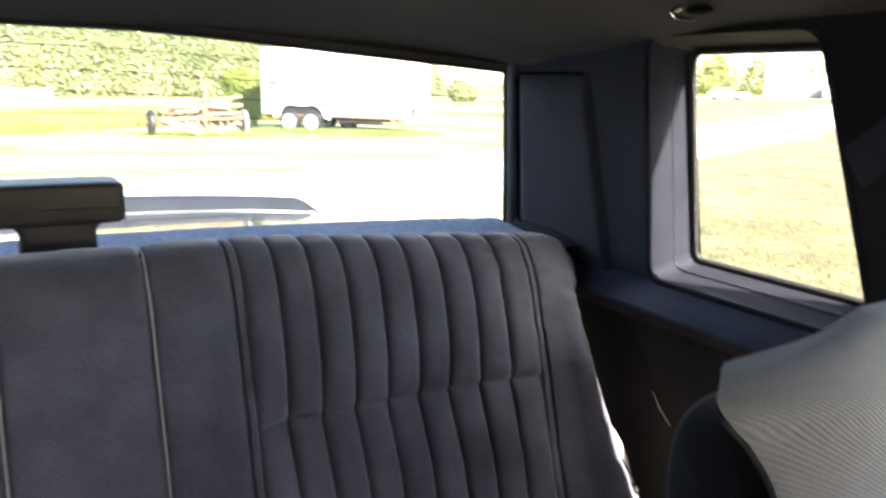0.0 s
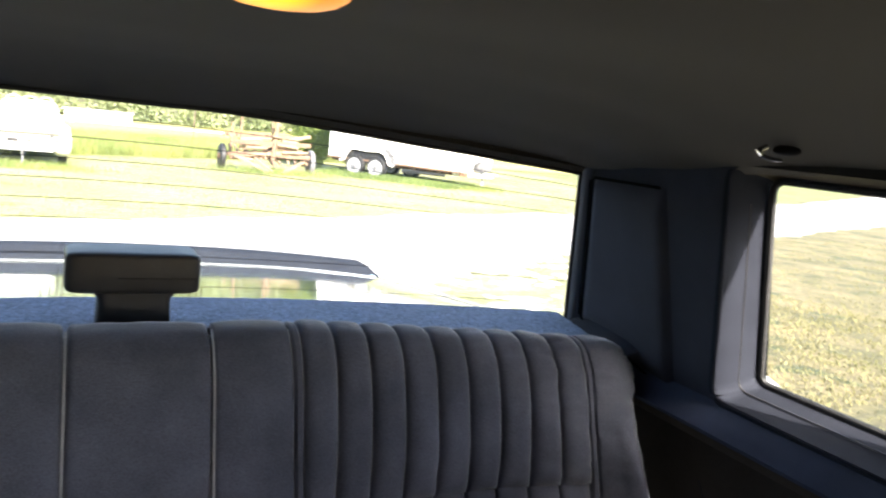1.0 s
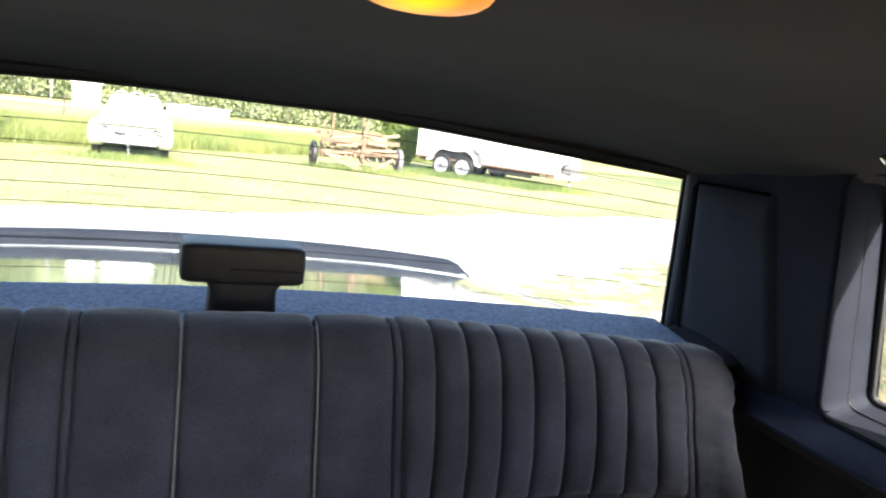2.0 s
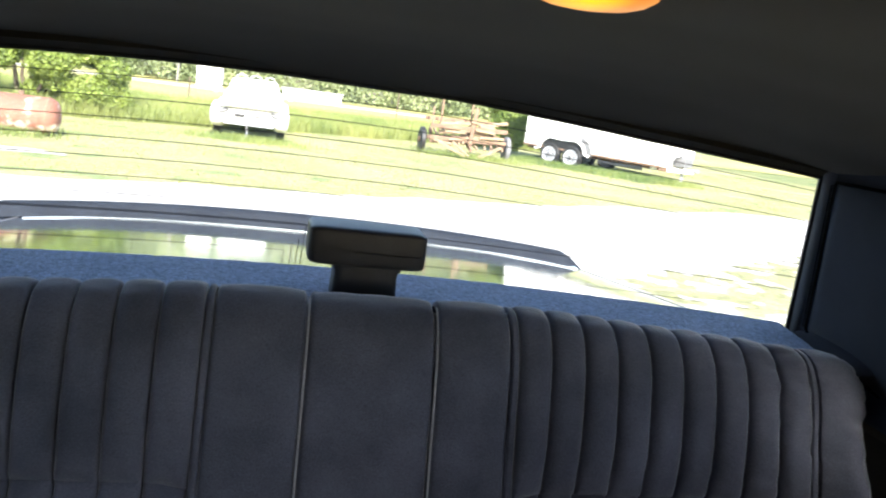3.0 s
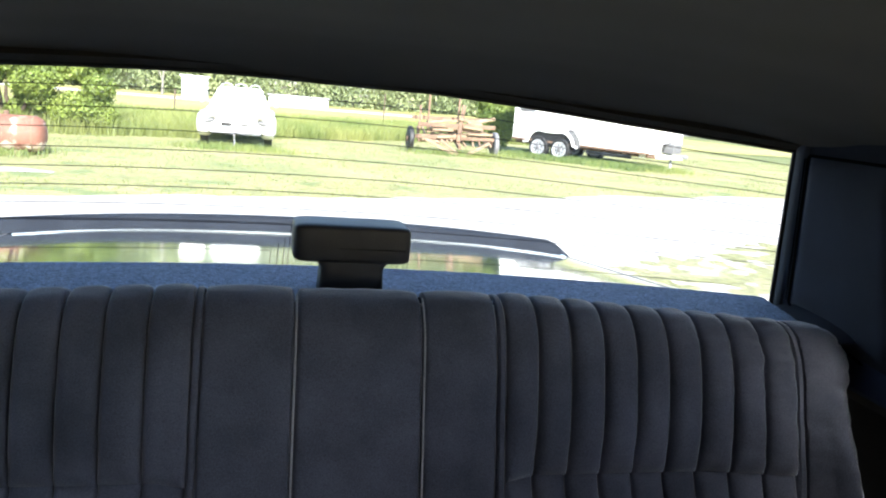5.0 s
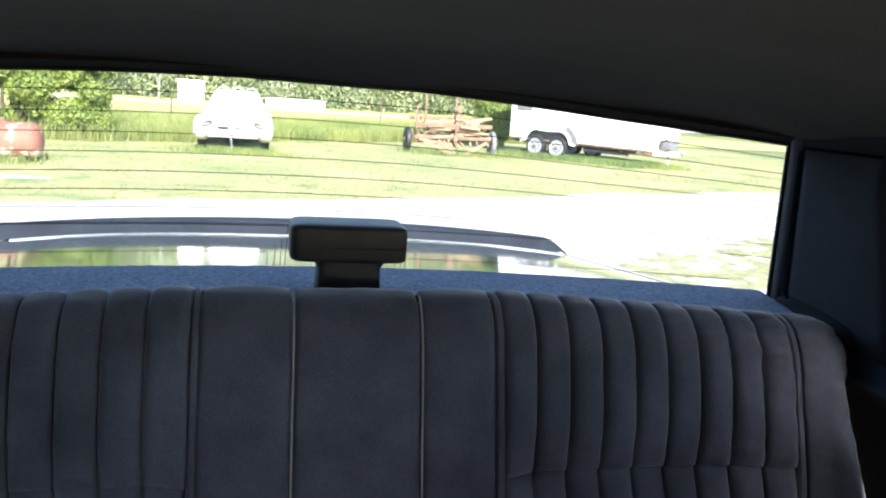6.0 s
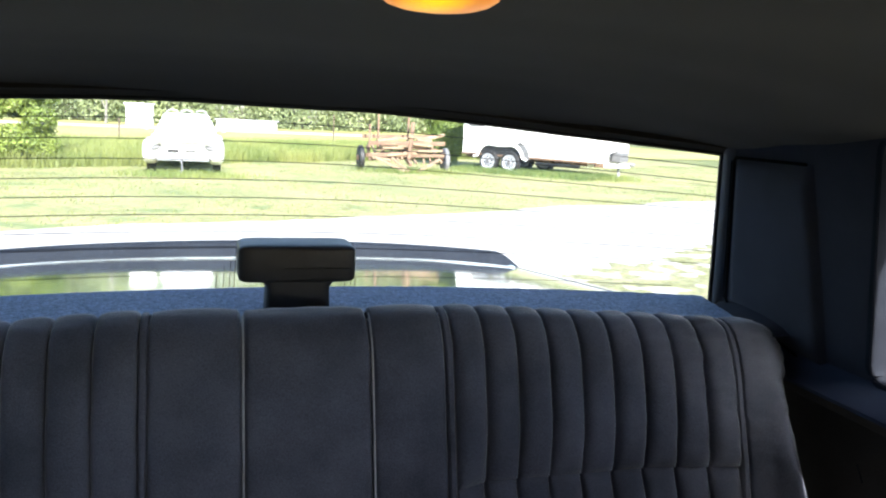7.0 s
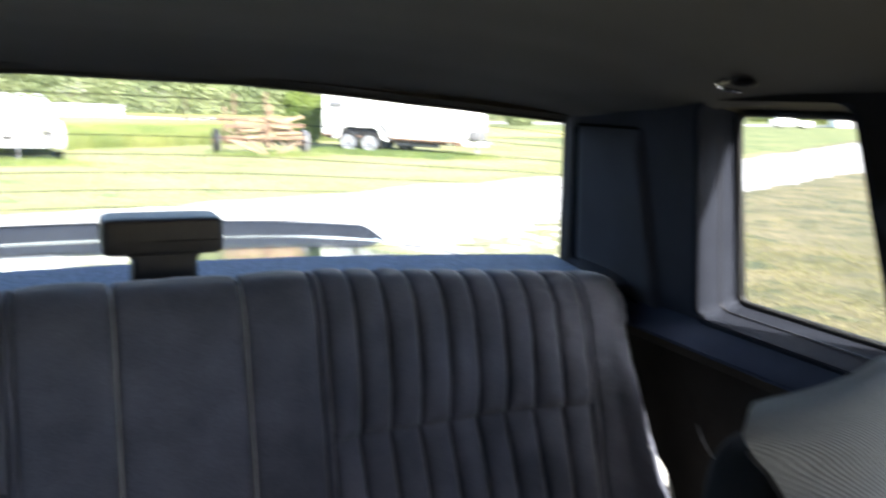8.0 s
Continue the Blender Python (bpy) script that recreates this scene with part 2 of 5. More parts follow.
_cr.color_ramp.elements[0].color = (0.44, 0.16, 0.028, 1)
_cr.color_ramp.elements[0].position = 0.10
_cr.color_ramp.elements[1].color = (1.0, 0.52, 0.004, 1)
_cr.color_ramp.elements[1].position = 0.95
_l.new(_co.outputs["Object"], _mp.inputs[0])
_l.new(_mp.outputs[0], _gr.inputs[0])
_l.new(_gr.outputs["Fac"], _cr.inputs[0])
_l.new(_cr.outputs[0], _p.inputs["Emission Color"])
_p.inputs["Emission Strength"].default_value = 0.46


# ---------------------------------------------------------------- mesh helpers
BASE = {}


def thing(name, base=(0, 0, 0), label="", category="", group="", kind="", turn=0.0):
    ob = new(name)
    ob.empty_display_size = 0.1
    ob.matrix_basis = pose(*base, 0, 0, turn)
    BASE[ob] = Vector(base)
    return tagged(ob, label, category, group, kind)


def finish(name, bm, material, smooth=40, world_at=None):
    if world_at is not None:
        bmesh.ops.translate(bm, verts=bm.verts, vec=-world_at)
    bmesh.ops.recalc_face_normals(bm, faces=bm.faces)
    me = bpy.data.meshes.new(name)
    if smooth:
        for f in bm.faces:
            f.smooth = True
        for e in bm.edges:
            e.smooth = len(e.link_faces) == 2 and e.calc_face_angle(0) < radians(smooth)
    bm.to_mesh(me)
    bm.free()
    me.materials.append(material)
    return me


def part(name, bm, material, parent, label="", local=False, smooth=40):
    """One mesh under a thing or a part. Unless local, its points are given in the world."""
    ob = new(name, finish(name, bm, material, smooth, None if local else BASE[parent]))
    ob.parent = parent
    BASE[ob] = BASE[parent]
    return tagged(ob, label)


def solo(name, bm, material, label="", category="", kind="", smooth=40):
    ob = new(name, finish(name, bm, material, smooth))
    BASE[ob] = Vector((0, 0, 0))
    return tagged(ob, label, category, "", kind)


def box(bm, c, s, m=None, bevel=0.0, taper=(1, 1)):
    """A box of size s at c, turned by m, its top narrowed by taper."""
    r = bmesh.ops.create_cube(bm, size=1)
    vs = r["verts"]
    for v in vs:
        k = taper if v.co.z > 0 else (1, 1)
        v.co = Vector((v.co.x * s[0] * k[0], v.co.y * s[1] * k[1], v.co.z * s[2]))
    if bevel:
        es = list({e for v in vs for e in v.link_edges})
        b = bmesh.ops.bevel(bm, geom=es, offset=bevel, segments=2, affect="EDGES", profile=0.6)
        vs = list({v for f in b["faces"] for v in f.verts} | {v for v in vs if v.is_valid})
    mm = Matrix.Translation(c) @ (m.to_4x4() if m else Matrix.Identity(4))
    bmesh.ops.transform(bm, matrix=mm, verts=vs)
    return vs


def beam(bm, a, b, w, h):
    a, b = Vector(a), Vector(b)
    d = b - a
    q = d.to_track_quat("X", "Z").to_matrix()
    box(bm, (a + b) / 2, (d.length, w, h), q, min(w, h) * 0.12)


def tube(bm, pts, r, seg=8, cap=True, closed=False):
    """A round bar through pts; r is one radius or one for each point."""
    pts = [Vector(p) for p in pts]
    rs = r if isinstance(r, (list, tuple)) else [r] * len(pts)
    rings, up = [], Vector((0.13, 0.21, 0.97))
    for i, p in enumerate(pts):
        d = (pts[min(i + 1, len(pts) - 1)] - pts[max(i - 1, 0)]).normalized()
        x = d.cross(up)
        if x.length < 0.05:
            x = d.cross(Vector((1, 0, 0)))
        x.normalize()
        y = d.cross(x)
        rings.append([bm.verts.new(p + rs[i] * (math.cos(k * math.tau / seg) * x + math.sin(k * math.tau / seg) * y)) for k in range(seg)])
    for a, b in zip(rings, rings[1:]):
        for k in range(seg):
            bm.faces.new((a[k], a[(k + 1) % seg], b[(k + 1) % seg], b[k]))
    if cap:
        bm.faces.new(rings[0][::-1])
        bm.faces.new(rings[-1])


def lathe(bm, prof, c, axis="z", seg=24):
    """Turns a profile of (radius, height) round an axis through c."""
    rings = []
    for r, h in prof:
        ring = []
        for k in range(seg):
            u, v = r * math.cos(k * math.tau / seg), r * math.sin(k * math.tau / seg)
            p = {"z": (u, v, h), "x": (h, u, v), "y": (u, h, v)}[axis]
            ring.append(bm.verts.new(Vector(c) + Vector(p)))
        rings.append(ring)
    for a, b in zip(rings, rings[1:]):
        for k in range(seg):
            bm.faces.new((a[k], a[(k + 1) % seg], b[(k + 1) % seg], b[k]))
    for ring in (rings[0][::-1], rings[-1]):
        bm.faces.new(ring)


def sheet(bm, nu, nv, f, thick=None):
    """A grid of points f(u, v), u and v in 0..1; with thick (a vector or a function of u, v) a closed slab."""
    def layer(g):
        return [[bm.verts.new(g(i / nu, j / nv)) for j in range(nv + 1)] for i in range(nu + 1)]
    top = layer(lambda u, v: Vector(f(u, v)))
    for i in range(nu):
        for j in range(nv):
            bm.faces.new((top[i][j], top[i + 1][j], top[i + 1][j + 1], top[i][j + 1]))
    if thick is not None:
        t = thick if callable(thick) else (lambda u, v: Vector(thick))
        low = layer(lambda u, v: Vector(f(u, v)) + Vector(t(u, v)))
        for i in range(nu):
            for j in range(nv):
                bm.faces.new((low[i][j], low[i][j + 1], low[i + 1][j + 1], low[i + 1][j]))
        for i in range(nu):
            for j in (0, nv):
                bm.faces.new((top[i][j], top[i + 1][j], low[i + 1][j], low[i][j]))
        for j in range(nv):
            for i in (0, nu):
                bm.faces.new((top[i][j], top[i][j + 1], low[i][j + 1], low[i][j]))


def lerp(a, b, t):
    return a + (b - a) * t


def curve(points, t):
    """Straight pieces through (t, value) points, smoothed at the joints."""
    if t <= points[0][0]:
        return points[0][1]
    for (a, p), (b, q) in zip(points, points[1:]):
        if t <= b:
            return lerp(p, q, (t - a) / (b - a))
    return points[-1][1]


def egg(bm, c, s, e1=0.5, e2=0.5, nu=28, nv=16, m=None):
    """A puffed block: a superellipsoid with half sizes s."""
    def pw(v, e):
        return math.copysign(abs(v) ** e, v)
    rings = []
    for j in range(1, nv):
        a = -math.pi / 2 + math.pi * j / nv
        rings.append([Vector((s[0] * pw(math.cos(a), e1) * pw(math.cos(math.tau * i / nu), e2),
                              s[1] * pw(math.cos(a), e1) * pw(math.sin(math.tau * i / nu), e2),
                              s[2] * pw(math.sin(a), e1))) for i in range(nu)])
    mm = Matrix.Translation(c) @ (m.to_4x4() if m else Matrix.Identity(4))
    vr = [[bm.verts.new(mm @ p) for p in r] for r in rings]
    for a, b in zip(vr, vr[1:]):
        for i in range(nu):
            bm.faces.new((a[i], a[(i + 1) % nu], b[(i + 1) % nu], b[i]))
    lo, hi = bm.verts.new(mm @ Vector((0, 0, -s[2]))), bm.verts.new(mm @ Vector((0, 0, s[2])))
    for i in range(nu):
        bm.faces.new((lo, vr[0][(i + 1) % nu], vr[0][i]))
        bm.faces.new((hi, vr[-1][i], vr[-1][(i + 1) % nu]))


def scatter_mesh(name, verts, faces, material):
    me = bpy.data.meshes.new(name)
    me.from_pydata(verts, [], faces)
    me.materials.append(material)
    return me


def leaves(rng, blobs, count, size, flat=0.6, floor=-1.0):
    """Leaf quads near the outer parts of some ellipsoids (centre, radii)."""
    vs, fs = [], []
    weights = [b[1][0] * b[1][2] for b in blobs]
    for _ in range(count):
        c, r = rng.choices(blobs, weights)[0]
        d = Vector((rng.gauss(0, 1), rng.gauss(0, 1), rng.gauss(0, 1))).normalized()
        k = rng.uniform(0.45, 1.0) ** 0.6 * (1 + 0.18 * noise.noise(d * 2.3 + Vector(c)))
        p = Vector(c) + Vector((d.x * r[0], d.y * r[1], d.z * r[2])) * k
        if p.z < floor:
            continue
        n = (d + Vector((rng.gauss(0, flat), rng.gauss(0, flat), rng.gauss(0, flat)))).normalized()
        x = n.orthogonal().normalized()
        x.rotate(Matrix.Rotation(rng.uniform(0, math.tau), 3, n))
        y = n.cross(x)
        s = size * rng.uniform(0.6, 1.3)
        i = len(vs)
        vs += [p - x * s, p - y * s * 0.45 + n * s * 0.1, p + x * s, p + y * s * 0.45 + n * s * 0.1]
        fs.append((i, i + 1, i + 2, i + 3))
    return vs, fs


def blades(rng, count, where, height, width, base):
    """Grass blades: two-piece bent triangles; where() gives x, y."""
    vs, fs = [], []
    for _ in range(count):
        x, y = where()
        h = height * rng.uniform(0.45, 1.25)
        a = rng.uniform(0, math.tau)
        dx, dy = math.cos(a) * width * 0.5, math.sin(a) * width * 0.5
        lx, ly = rng.gauss(0, 0.3) * h, rng.gauss(0, 0.3) * h
        i, z = len(vs), base(x, y)
        vs += [(x - dx, y - dy, z), (x + dx, y + dy, z), (x + dx * 0.7 + lx * 0.4, y + dy * 0.7 + ly * 0.4, z + h * 0.6),
               (x - dx * 0.7 + lx * 0.4, y - dy * 0.7 + ly * 0.4, z + h * 0.6), (x + lx, y + ly, z + h)]
        fs += [(i, i + 1, i + 2, i + 3), (i + 3, i + 2, i + 4)]
    return vs, fs


# ---------------------------------------------------------------- the car's shell, seen from inside
def x_trim(z):
    return 0.700 + 0.33 * (1.13 - z)


def x_glass(z):
    return 0.757 + 0.42 * (1.15 - z)


HALF_TOP, HALF_LOW, Z_LOW = 0.702, 0.800, 0.845


def crown(x):
    """The rear header sits a little higher away from one end."""
    return curve([(-0.7, 0.015), (-0.3, 0.012), (-0.1, 0.009), (0.1, 0.006), (0.25, 0.001), (0.4, -0.003), (0.55, -0.003), (0.7, 0.0)], x)


def rear_glass(s, v, push=0.0):
    """The rear window: s across from -1 to 1, v from its base 0 to its top 1."""
    x = s * lerp(HALF_LOW, HALF_TOP, v)
    low = Vector((x, 1.350 - 0.20 * (s * HALF_LOW) ** 2, Z_LOW))
    top = Vector((x, 1.140 - 0.09 * (s * HALF_TOP) ** 2, 1.172 - 0.08 * (s * HALF_TOP) ** 2 + crown(x)))
    p = low.lerp(top, v)
    return p + Vector((0, 0.82, 0.55)) * push


ROOF = [(-0.80, 1.19), (-0.6, 1.228), (-0.3, 1.252), (0.0, 1.262), (0.35, 1.264), (0.6, 1.258), (0.75, 1.249), (0.85, 1.238), (0.95, 1.222), (1.03, 1.203), (1.09, 1.186), (1.15, 1.166)]


def z_roof(x, y):
    drop = curve([(0.5, 0.080), (0.85, 0.082), (1.0, 0.066), (1.1, 0.044), (1.15, 0.039)], y)
    return curve(ROOF, y) - drop * (abs(x) / 0.70) ** 3.0 + crown(x) * min(1.0, max(0.0, (y - 0.75) / 0.3))


def y_rear(x):
    return 1.140 - 0.09 * x * x


def build_ceiling():
    bm = bmesh.new()

    def f(u, v):
        x = lerp(-0.712, 0.712, u)
        y = lerp(-0.80, y_rear(min(abs(x), HALF_TOP)) + 0.012, v)
        wave = 0.0025 * noise.noise(Vector((x * 4, y * 4, 0)))
        return (x, y, z_roof(x, y) + wave)
    sheet(bm, 40, 60, f, (0, 0, 0.012))
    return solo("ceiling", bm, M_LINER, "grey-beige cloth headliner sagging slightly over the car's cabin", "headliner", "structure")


build_ceiling()


def build_header():
    """The dark trim over the rear window, and its rubber edge."""
    bm = bmesh.new()
    sheet(bm, 40, 4, lambda u, v: rear_glass(lerp(-1.0, 1.0, u), 1.0) + Vector((0, -0.026 + 0.028 * v, 0.008 - 0.011 * v)), (0, 0.002, 0.010))
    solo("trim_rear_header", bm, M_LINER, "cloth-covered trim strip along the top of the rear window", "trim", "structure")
    bm = bmesh.new()
    tube(bm, [rear_glass(a, 0.992) + Vector((0, -0.004, 0)) for a in np.linspace(-0.99, 0.99, 40)], 0.0035, 8)
    solo("trim_rear_rubber", bm, M_RUBBER, "black rubber along the top of the rear window", "trim", "structure")


build_header()


def x_shelf(y):
    return lerp(0.715, 0.770, min(1.0, max(0.0, (y - 1.0) / 0.24)))


def rounded(quad, r):
    """A four-sided loop with rounded corners, as four lists of points that meet in the corners' middles."""
    n = 5
    corners = []
    for k in range(4):
        p, a, b = Vector(quad[k]), Vector(quad[k - 1]), Vector(quad[(k + 1) % 4])
        e, g_ = p + (a - p).normalized() * r, p + (b - p).normalized() * r
        corners.append([e.lerp(p, t).lerp(p.lerp(g_, t), t) for t in np.linspace(0, 1, 2 * n + 1)])
    sides = []
    for k in range(4):
        start, stop = corners[k][n:], corners[(k + 1) % 4][:n + 1]
        sides.append([tuple(q) for q in start + [start[-1].lerp(stop[0], t) for t in np.linspace(0, 1, 14)[1:-1]] + stop])
    return sides


def build_side(s, name):
    """One side of the cabin: inner skin with a quarter window, reveals and outer skin; only the right has a doorway."""
    wall = thing(name, (s * 0.78, 0.2, 0.3), "blue-grey vinyl side trim of the cabin with window openings", "side trim", kind="structure")
    z1, z2, z3 = 0.822, 1.174, 1.192

    def y4(z):          # rear edge of the quarter window
        return lerp(0.836, 0.762, (z - 0.822) / 0.32)

    def y5(z):          # rear end of the trim, along the rear window
        return lerp(1.222, 1.094, (z - Z_LOW) / 0.29)
    cols = [lambda z: -0.95, lambda z: -0.75, lambda z: 0.37, lambda z: lerp(0.478, 0.510, (z - 0.822) / 0.338), y4, y5]
    # the quarter window as a rounded loop of (y, z), split into sides
    holes = [("quarter", [(cols[3](z1), z1), (y4(z1), z1), (y4(z2), z2), (cols[3](z2), z2)])]
    for skin, (xf, extra) in {"inner_skin": (x_trim, 0.0), "outer_skin": (lambda z: x_glass(z) + 0.022, 0.02)}.items():
        bm, dark = bmesh.new(), bmesh.new()
        rows = [0.78 if extra == 0 else 0.79, z1, z2, z3]
        # the unseen left side is closed at the door to cut light from there
        for r in range(3):
            for c in range(5):
                if r == 1 and c == 3 or s > 0 and c == 1 and r < 2:          # quarter window; open doorway
                    continue

                def f(u, v):
                    z = lerp(rows[r], rows[r + 1], v)
                    return (s * xf(z), lerp(cols[c](z), cols[c + 1](z), u), z)
                sheet(dark if extra == 0 and (c == 2 or r == 2 and c < 4) else bm, 6, 6, f)
        bmesh.ops.remove_doubles(bm, verts=bm.verts, dist=0.0005)
        bmesh.ops.remove_doubles(dark, verts=dark.verts, dist=0.0005)
        for nm, quad in holes:          # fill the corners out to the rounding
            sides = rounded(quad, 0.026)
            for k in range(4):
                arc = sides[k][-6:] + sides[(k + 1) % 4][1:6]
                fan = [quad[(k + 1) % 4]] + arc
                bm.faces.new([bm.verts.new((s * xf(z), y, z)) for y, z in fan])
        part(skin, bm, M_TRIM if extra == 0 else M_PAINT, wall)
        if extra == 0:
            part("pillar_cloth", dark, M_DARKTRIM, wall, "dark cloth on the door pillar and roof rail")
        else:
            dark.free()
    # reveals from the inner skin out to the pane, with a soft inner edge
    for nm, quad in holes:
        inner = rounded(quad, 0.026)
        cy, cz = sum(q[0] for q in quad) / 4, sum(q[1] for q in quad) / 4
        outer_quad = [(y, z + (0.020 if z < cz else -0.012)) for y, z in quad]
        outer = rounded(outer_quad, 0.022)
        for k, side in enumerate(("sill", "rear_jamb", "head", "front_jamb")):
            bm = bmesh.new()
            n = len(inner[k]) - 1

            def f(u, v):
                i = round(u * n)
                (ya, za), (yb, zb) = inner[k][i], outer[k][i]
                q = max(0.0, (v - 0.2) / 0.8)
                bulge = 0.003 * max(0.0, 1 - v / 0.25) ** 2          # rounded lip
                y, z = lerp(ya, yb, q), lerp(za, zb, q)
                y += math.copysign(bulge, y - cy) * (k in (1, 3))
                z += math.copysign(bulge, z - cz) * (k in (0, 2))
                xi, xo = x_trim(za), x_glass(zb) + 0.015
                return (s * lerp(xi - 0.001, xo, v), y, z)
            out = {"sill": (0, 0, -0.006), "head": (0, 0, 0.006), "rear_jamb": (0, 0.006, 0), "front_jamb": (0, -0.006, 0)}[side]
            sheet(bm, n, 12, f, out)
            part(side, bm, M_LITHEAD if side == "head" else M_TRIMGREY, wall, "blue-grey plastic window reveal", smooth=60)
        if nm == "quarter":
            bm = bmesh.new()
            mid = [((a[0] + b[0]) / 2, (a[1] + b[1]) / 2) for k in (0, 1) for a, b in zip(inner[k], outer[k])]
            tube(bm, [(s * (0.5 * (x_trim(z) + x_glass(z) + 0.015)), y, z) for y, z in mid[:-6]], 0.0014, 5)
            part("groove", bm, M_BLACKPL, wall, "dark panel joint")
            bm = bmesh.new()
            ring = [p for k in range(4) for p in rounded([(y + (0.004 if y < cy else -0.007), z + (0.002 if z < cz else -0.003)) for y, z in outer_quad], 0.022)[k][:-1]]
            tube(bm, [(s * (x_glass(z) + 0.006), y, z) for y, z in ring], 0.0055, 8, False, True)
            part("window_rubber", bm, M_RUBBER, wall, "black rubber seal of the quarter window")
    if s > 0:          # rear edge of the open doorway
        bm = bmesh.new()
        sheet(bm, 4, 10, lambda u, v: (lerp(lerp(0.855, x_trim(1.174), v ** 2.2), lerp(0.915, x_glass(1.174) + 0.02, v ** 2.2), u), 0.37, lerp(0.28, 1.174, v)), (0, 0.006, 0))
        part("door_pillar_edge", bm, M_TRIM, wall)
    # padded panel on the rear pillar
    bm = bmesh.new()

    def padf(u, v):
        y = lerp(lerp(1.163, 1.060, v), lerp(0.925, 0.887, v), u)
        z = lerp(lerp(0.862, 0.792, u), 1.128, v)
        e = min(u, 1 - u, 0.8 * v, 0.8 * (1 - v))
        k = min(1, e / 0.10)
        lift = 0.010 * k * (2 - k)
        return (s * (x_trim(z) - lift), y, z)
    sheet(bm, 24, 24, padf)
    part("pillar_pad", bm, M_PAD, wall, "dark blue padded cloth panel on the pillar")
    bm = bmesh.new()
    rim = [padf(u, 0) for u in np.linspace(0.95, 0.02, 10)] + [padf(0, v) for v in np.linspace(0.02, 0.98, 12)] + [padf(u, 1) for u in np.linspace(0.02, 0.95, 8)]
    tube(bm, [(p[0] - s * 0.0060, p[1], p[2]) for p in rim], 0.0026, 6)
    part("pad_seam", bm, M_SEAM, wall, "black seam round the pillar pad")
    bm = bmesh.new()
    tube(bm, [(p[0] - s * 0.0040, p[1] + 0.010, p[2]) for p in rim[10:22]], 0.0012, 6)
    tube(bm, [(p[0] - s * 0.0005, p[1], p[2] + 0.012) for p in rim[:10]], 0.0014, 6)
    part("pad_stitching", bm, M_SEAM, wall, "dark stitched lines along the pad's edge")
    # sloping filler between the parcel shelf's end and the pillar
    bm = bmesh.new()

    def fill(u, v):
        y = lerp(0.990, 1.200, u)
        z = lerp(0.842, 0.846 + 0.022 * max(0.0, math.sin(u * math.pi)) ** 0.6, v)
        return (s * lerp(x_shelf(y), x_trim(z) - 0.003, v), y, z)
    sheet(bm, 20, 6, fill, (s * 0.003, 0, -0.002))
    part("shelf_corner", bm, M_PAD, wall)
    # rounded garnish along the rear window, and the black rubber beside the pane
    bm = bmesh.new()
    tube(bm, [rear_glass(s * 1.0, v) + Vector((s * 0.006, -0.014, 0)) for v in np.linspace(-0.02, 1.10, 14)], 0.017, 14)
    part("window_garnish", bm, M_GARNISH, wall, "grey rounded garnish beside the rear window")
    bm = bmesh.new()
    tube(bm, [rear_glass(s * 0.992, v) + Vector((-s * 0.004, -0.004, 0)) for v in np.linspace(0, 1.0, 14)], 0.004, 8)
    part("edge_rubber", bm, M_RUBBER, wall, "black rubber edge of the rear window")
    # lower panel with its ledge
    bm = bmesh.new()
    prof = [(0.8030, 0.819), (0.8000, 0.813), (0.788, 0.798), (0.778, 0.785), (0.774, 0.779), (0.776, 0.773)]
    low = [(0.776, 0.773), (0.798, 0.752), (0.818, 0.742), (0.838, 0.60), (0.850, 0.45), (0.855, 0.28)]
    for nm, line, cloth, words in (("ledge", prof, M_LITVINYL, "blue vinyl ledge under the window, its colour lightened as if lit"), ("lower_panel", low, M_LOWER, "dark brownish lower side panel")):
        if nm == "lower_panel":
            bm = bmesh.new()
        n = len(line) - 1
        sheet(bm, 30, n, lambda u, v: (s * line[round(v * n)][0], lerp(0.37 if s > 0 else -0.95, 1.15, u), line[round(v * n)][1]), (s * 0.012, 0, 0))
        part(nm, bm, cloth, wall, words)
    return wall


for side_s, side_name in ((1, "wall_right"), (-1, "wall_left")):
    build_side(side_s, side_name)


def build_window_quarter(s, name):
    bm = bmesh.new()

    def f(u, v):
        z = lerp(0.836, 1.168, v)
        return (s * (x_glass(z) + 0.002), lerp(lerp(0.476, 0.506, v), lerp(0.838, 0.752, v), u), z)
    sheet(bm, 8, 8, f, (s * 0.004, 0, 0))
    ob = solo(name, bm, M_GLASS, "clear quarter window pane in the car's side", "car window", "structure")
    ob.visible_shadow = False


build_window_quarter(1, "window_2")
build_window_quarter(-1, "window_3")


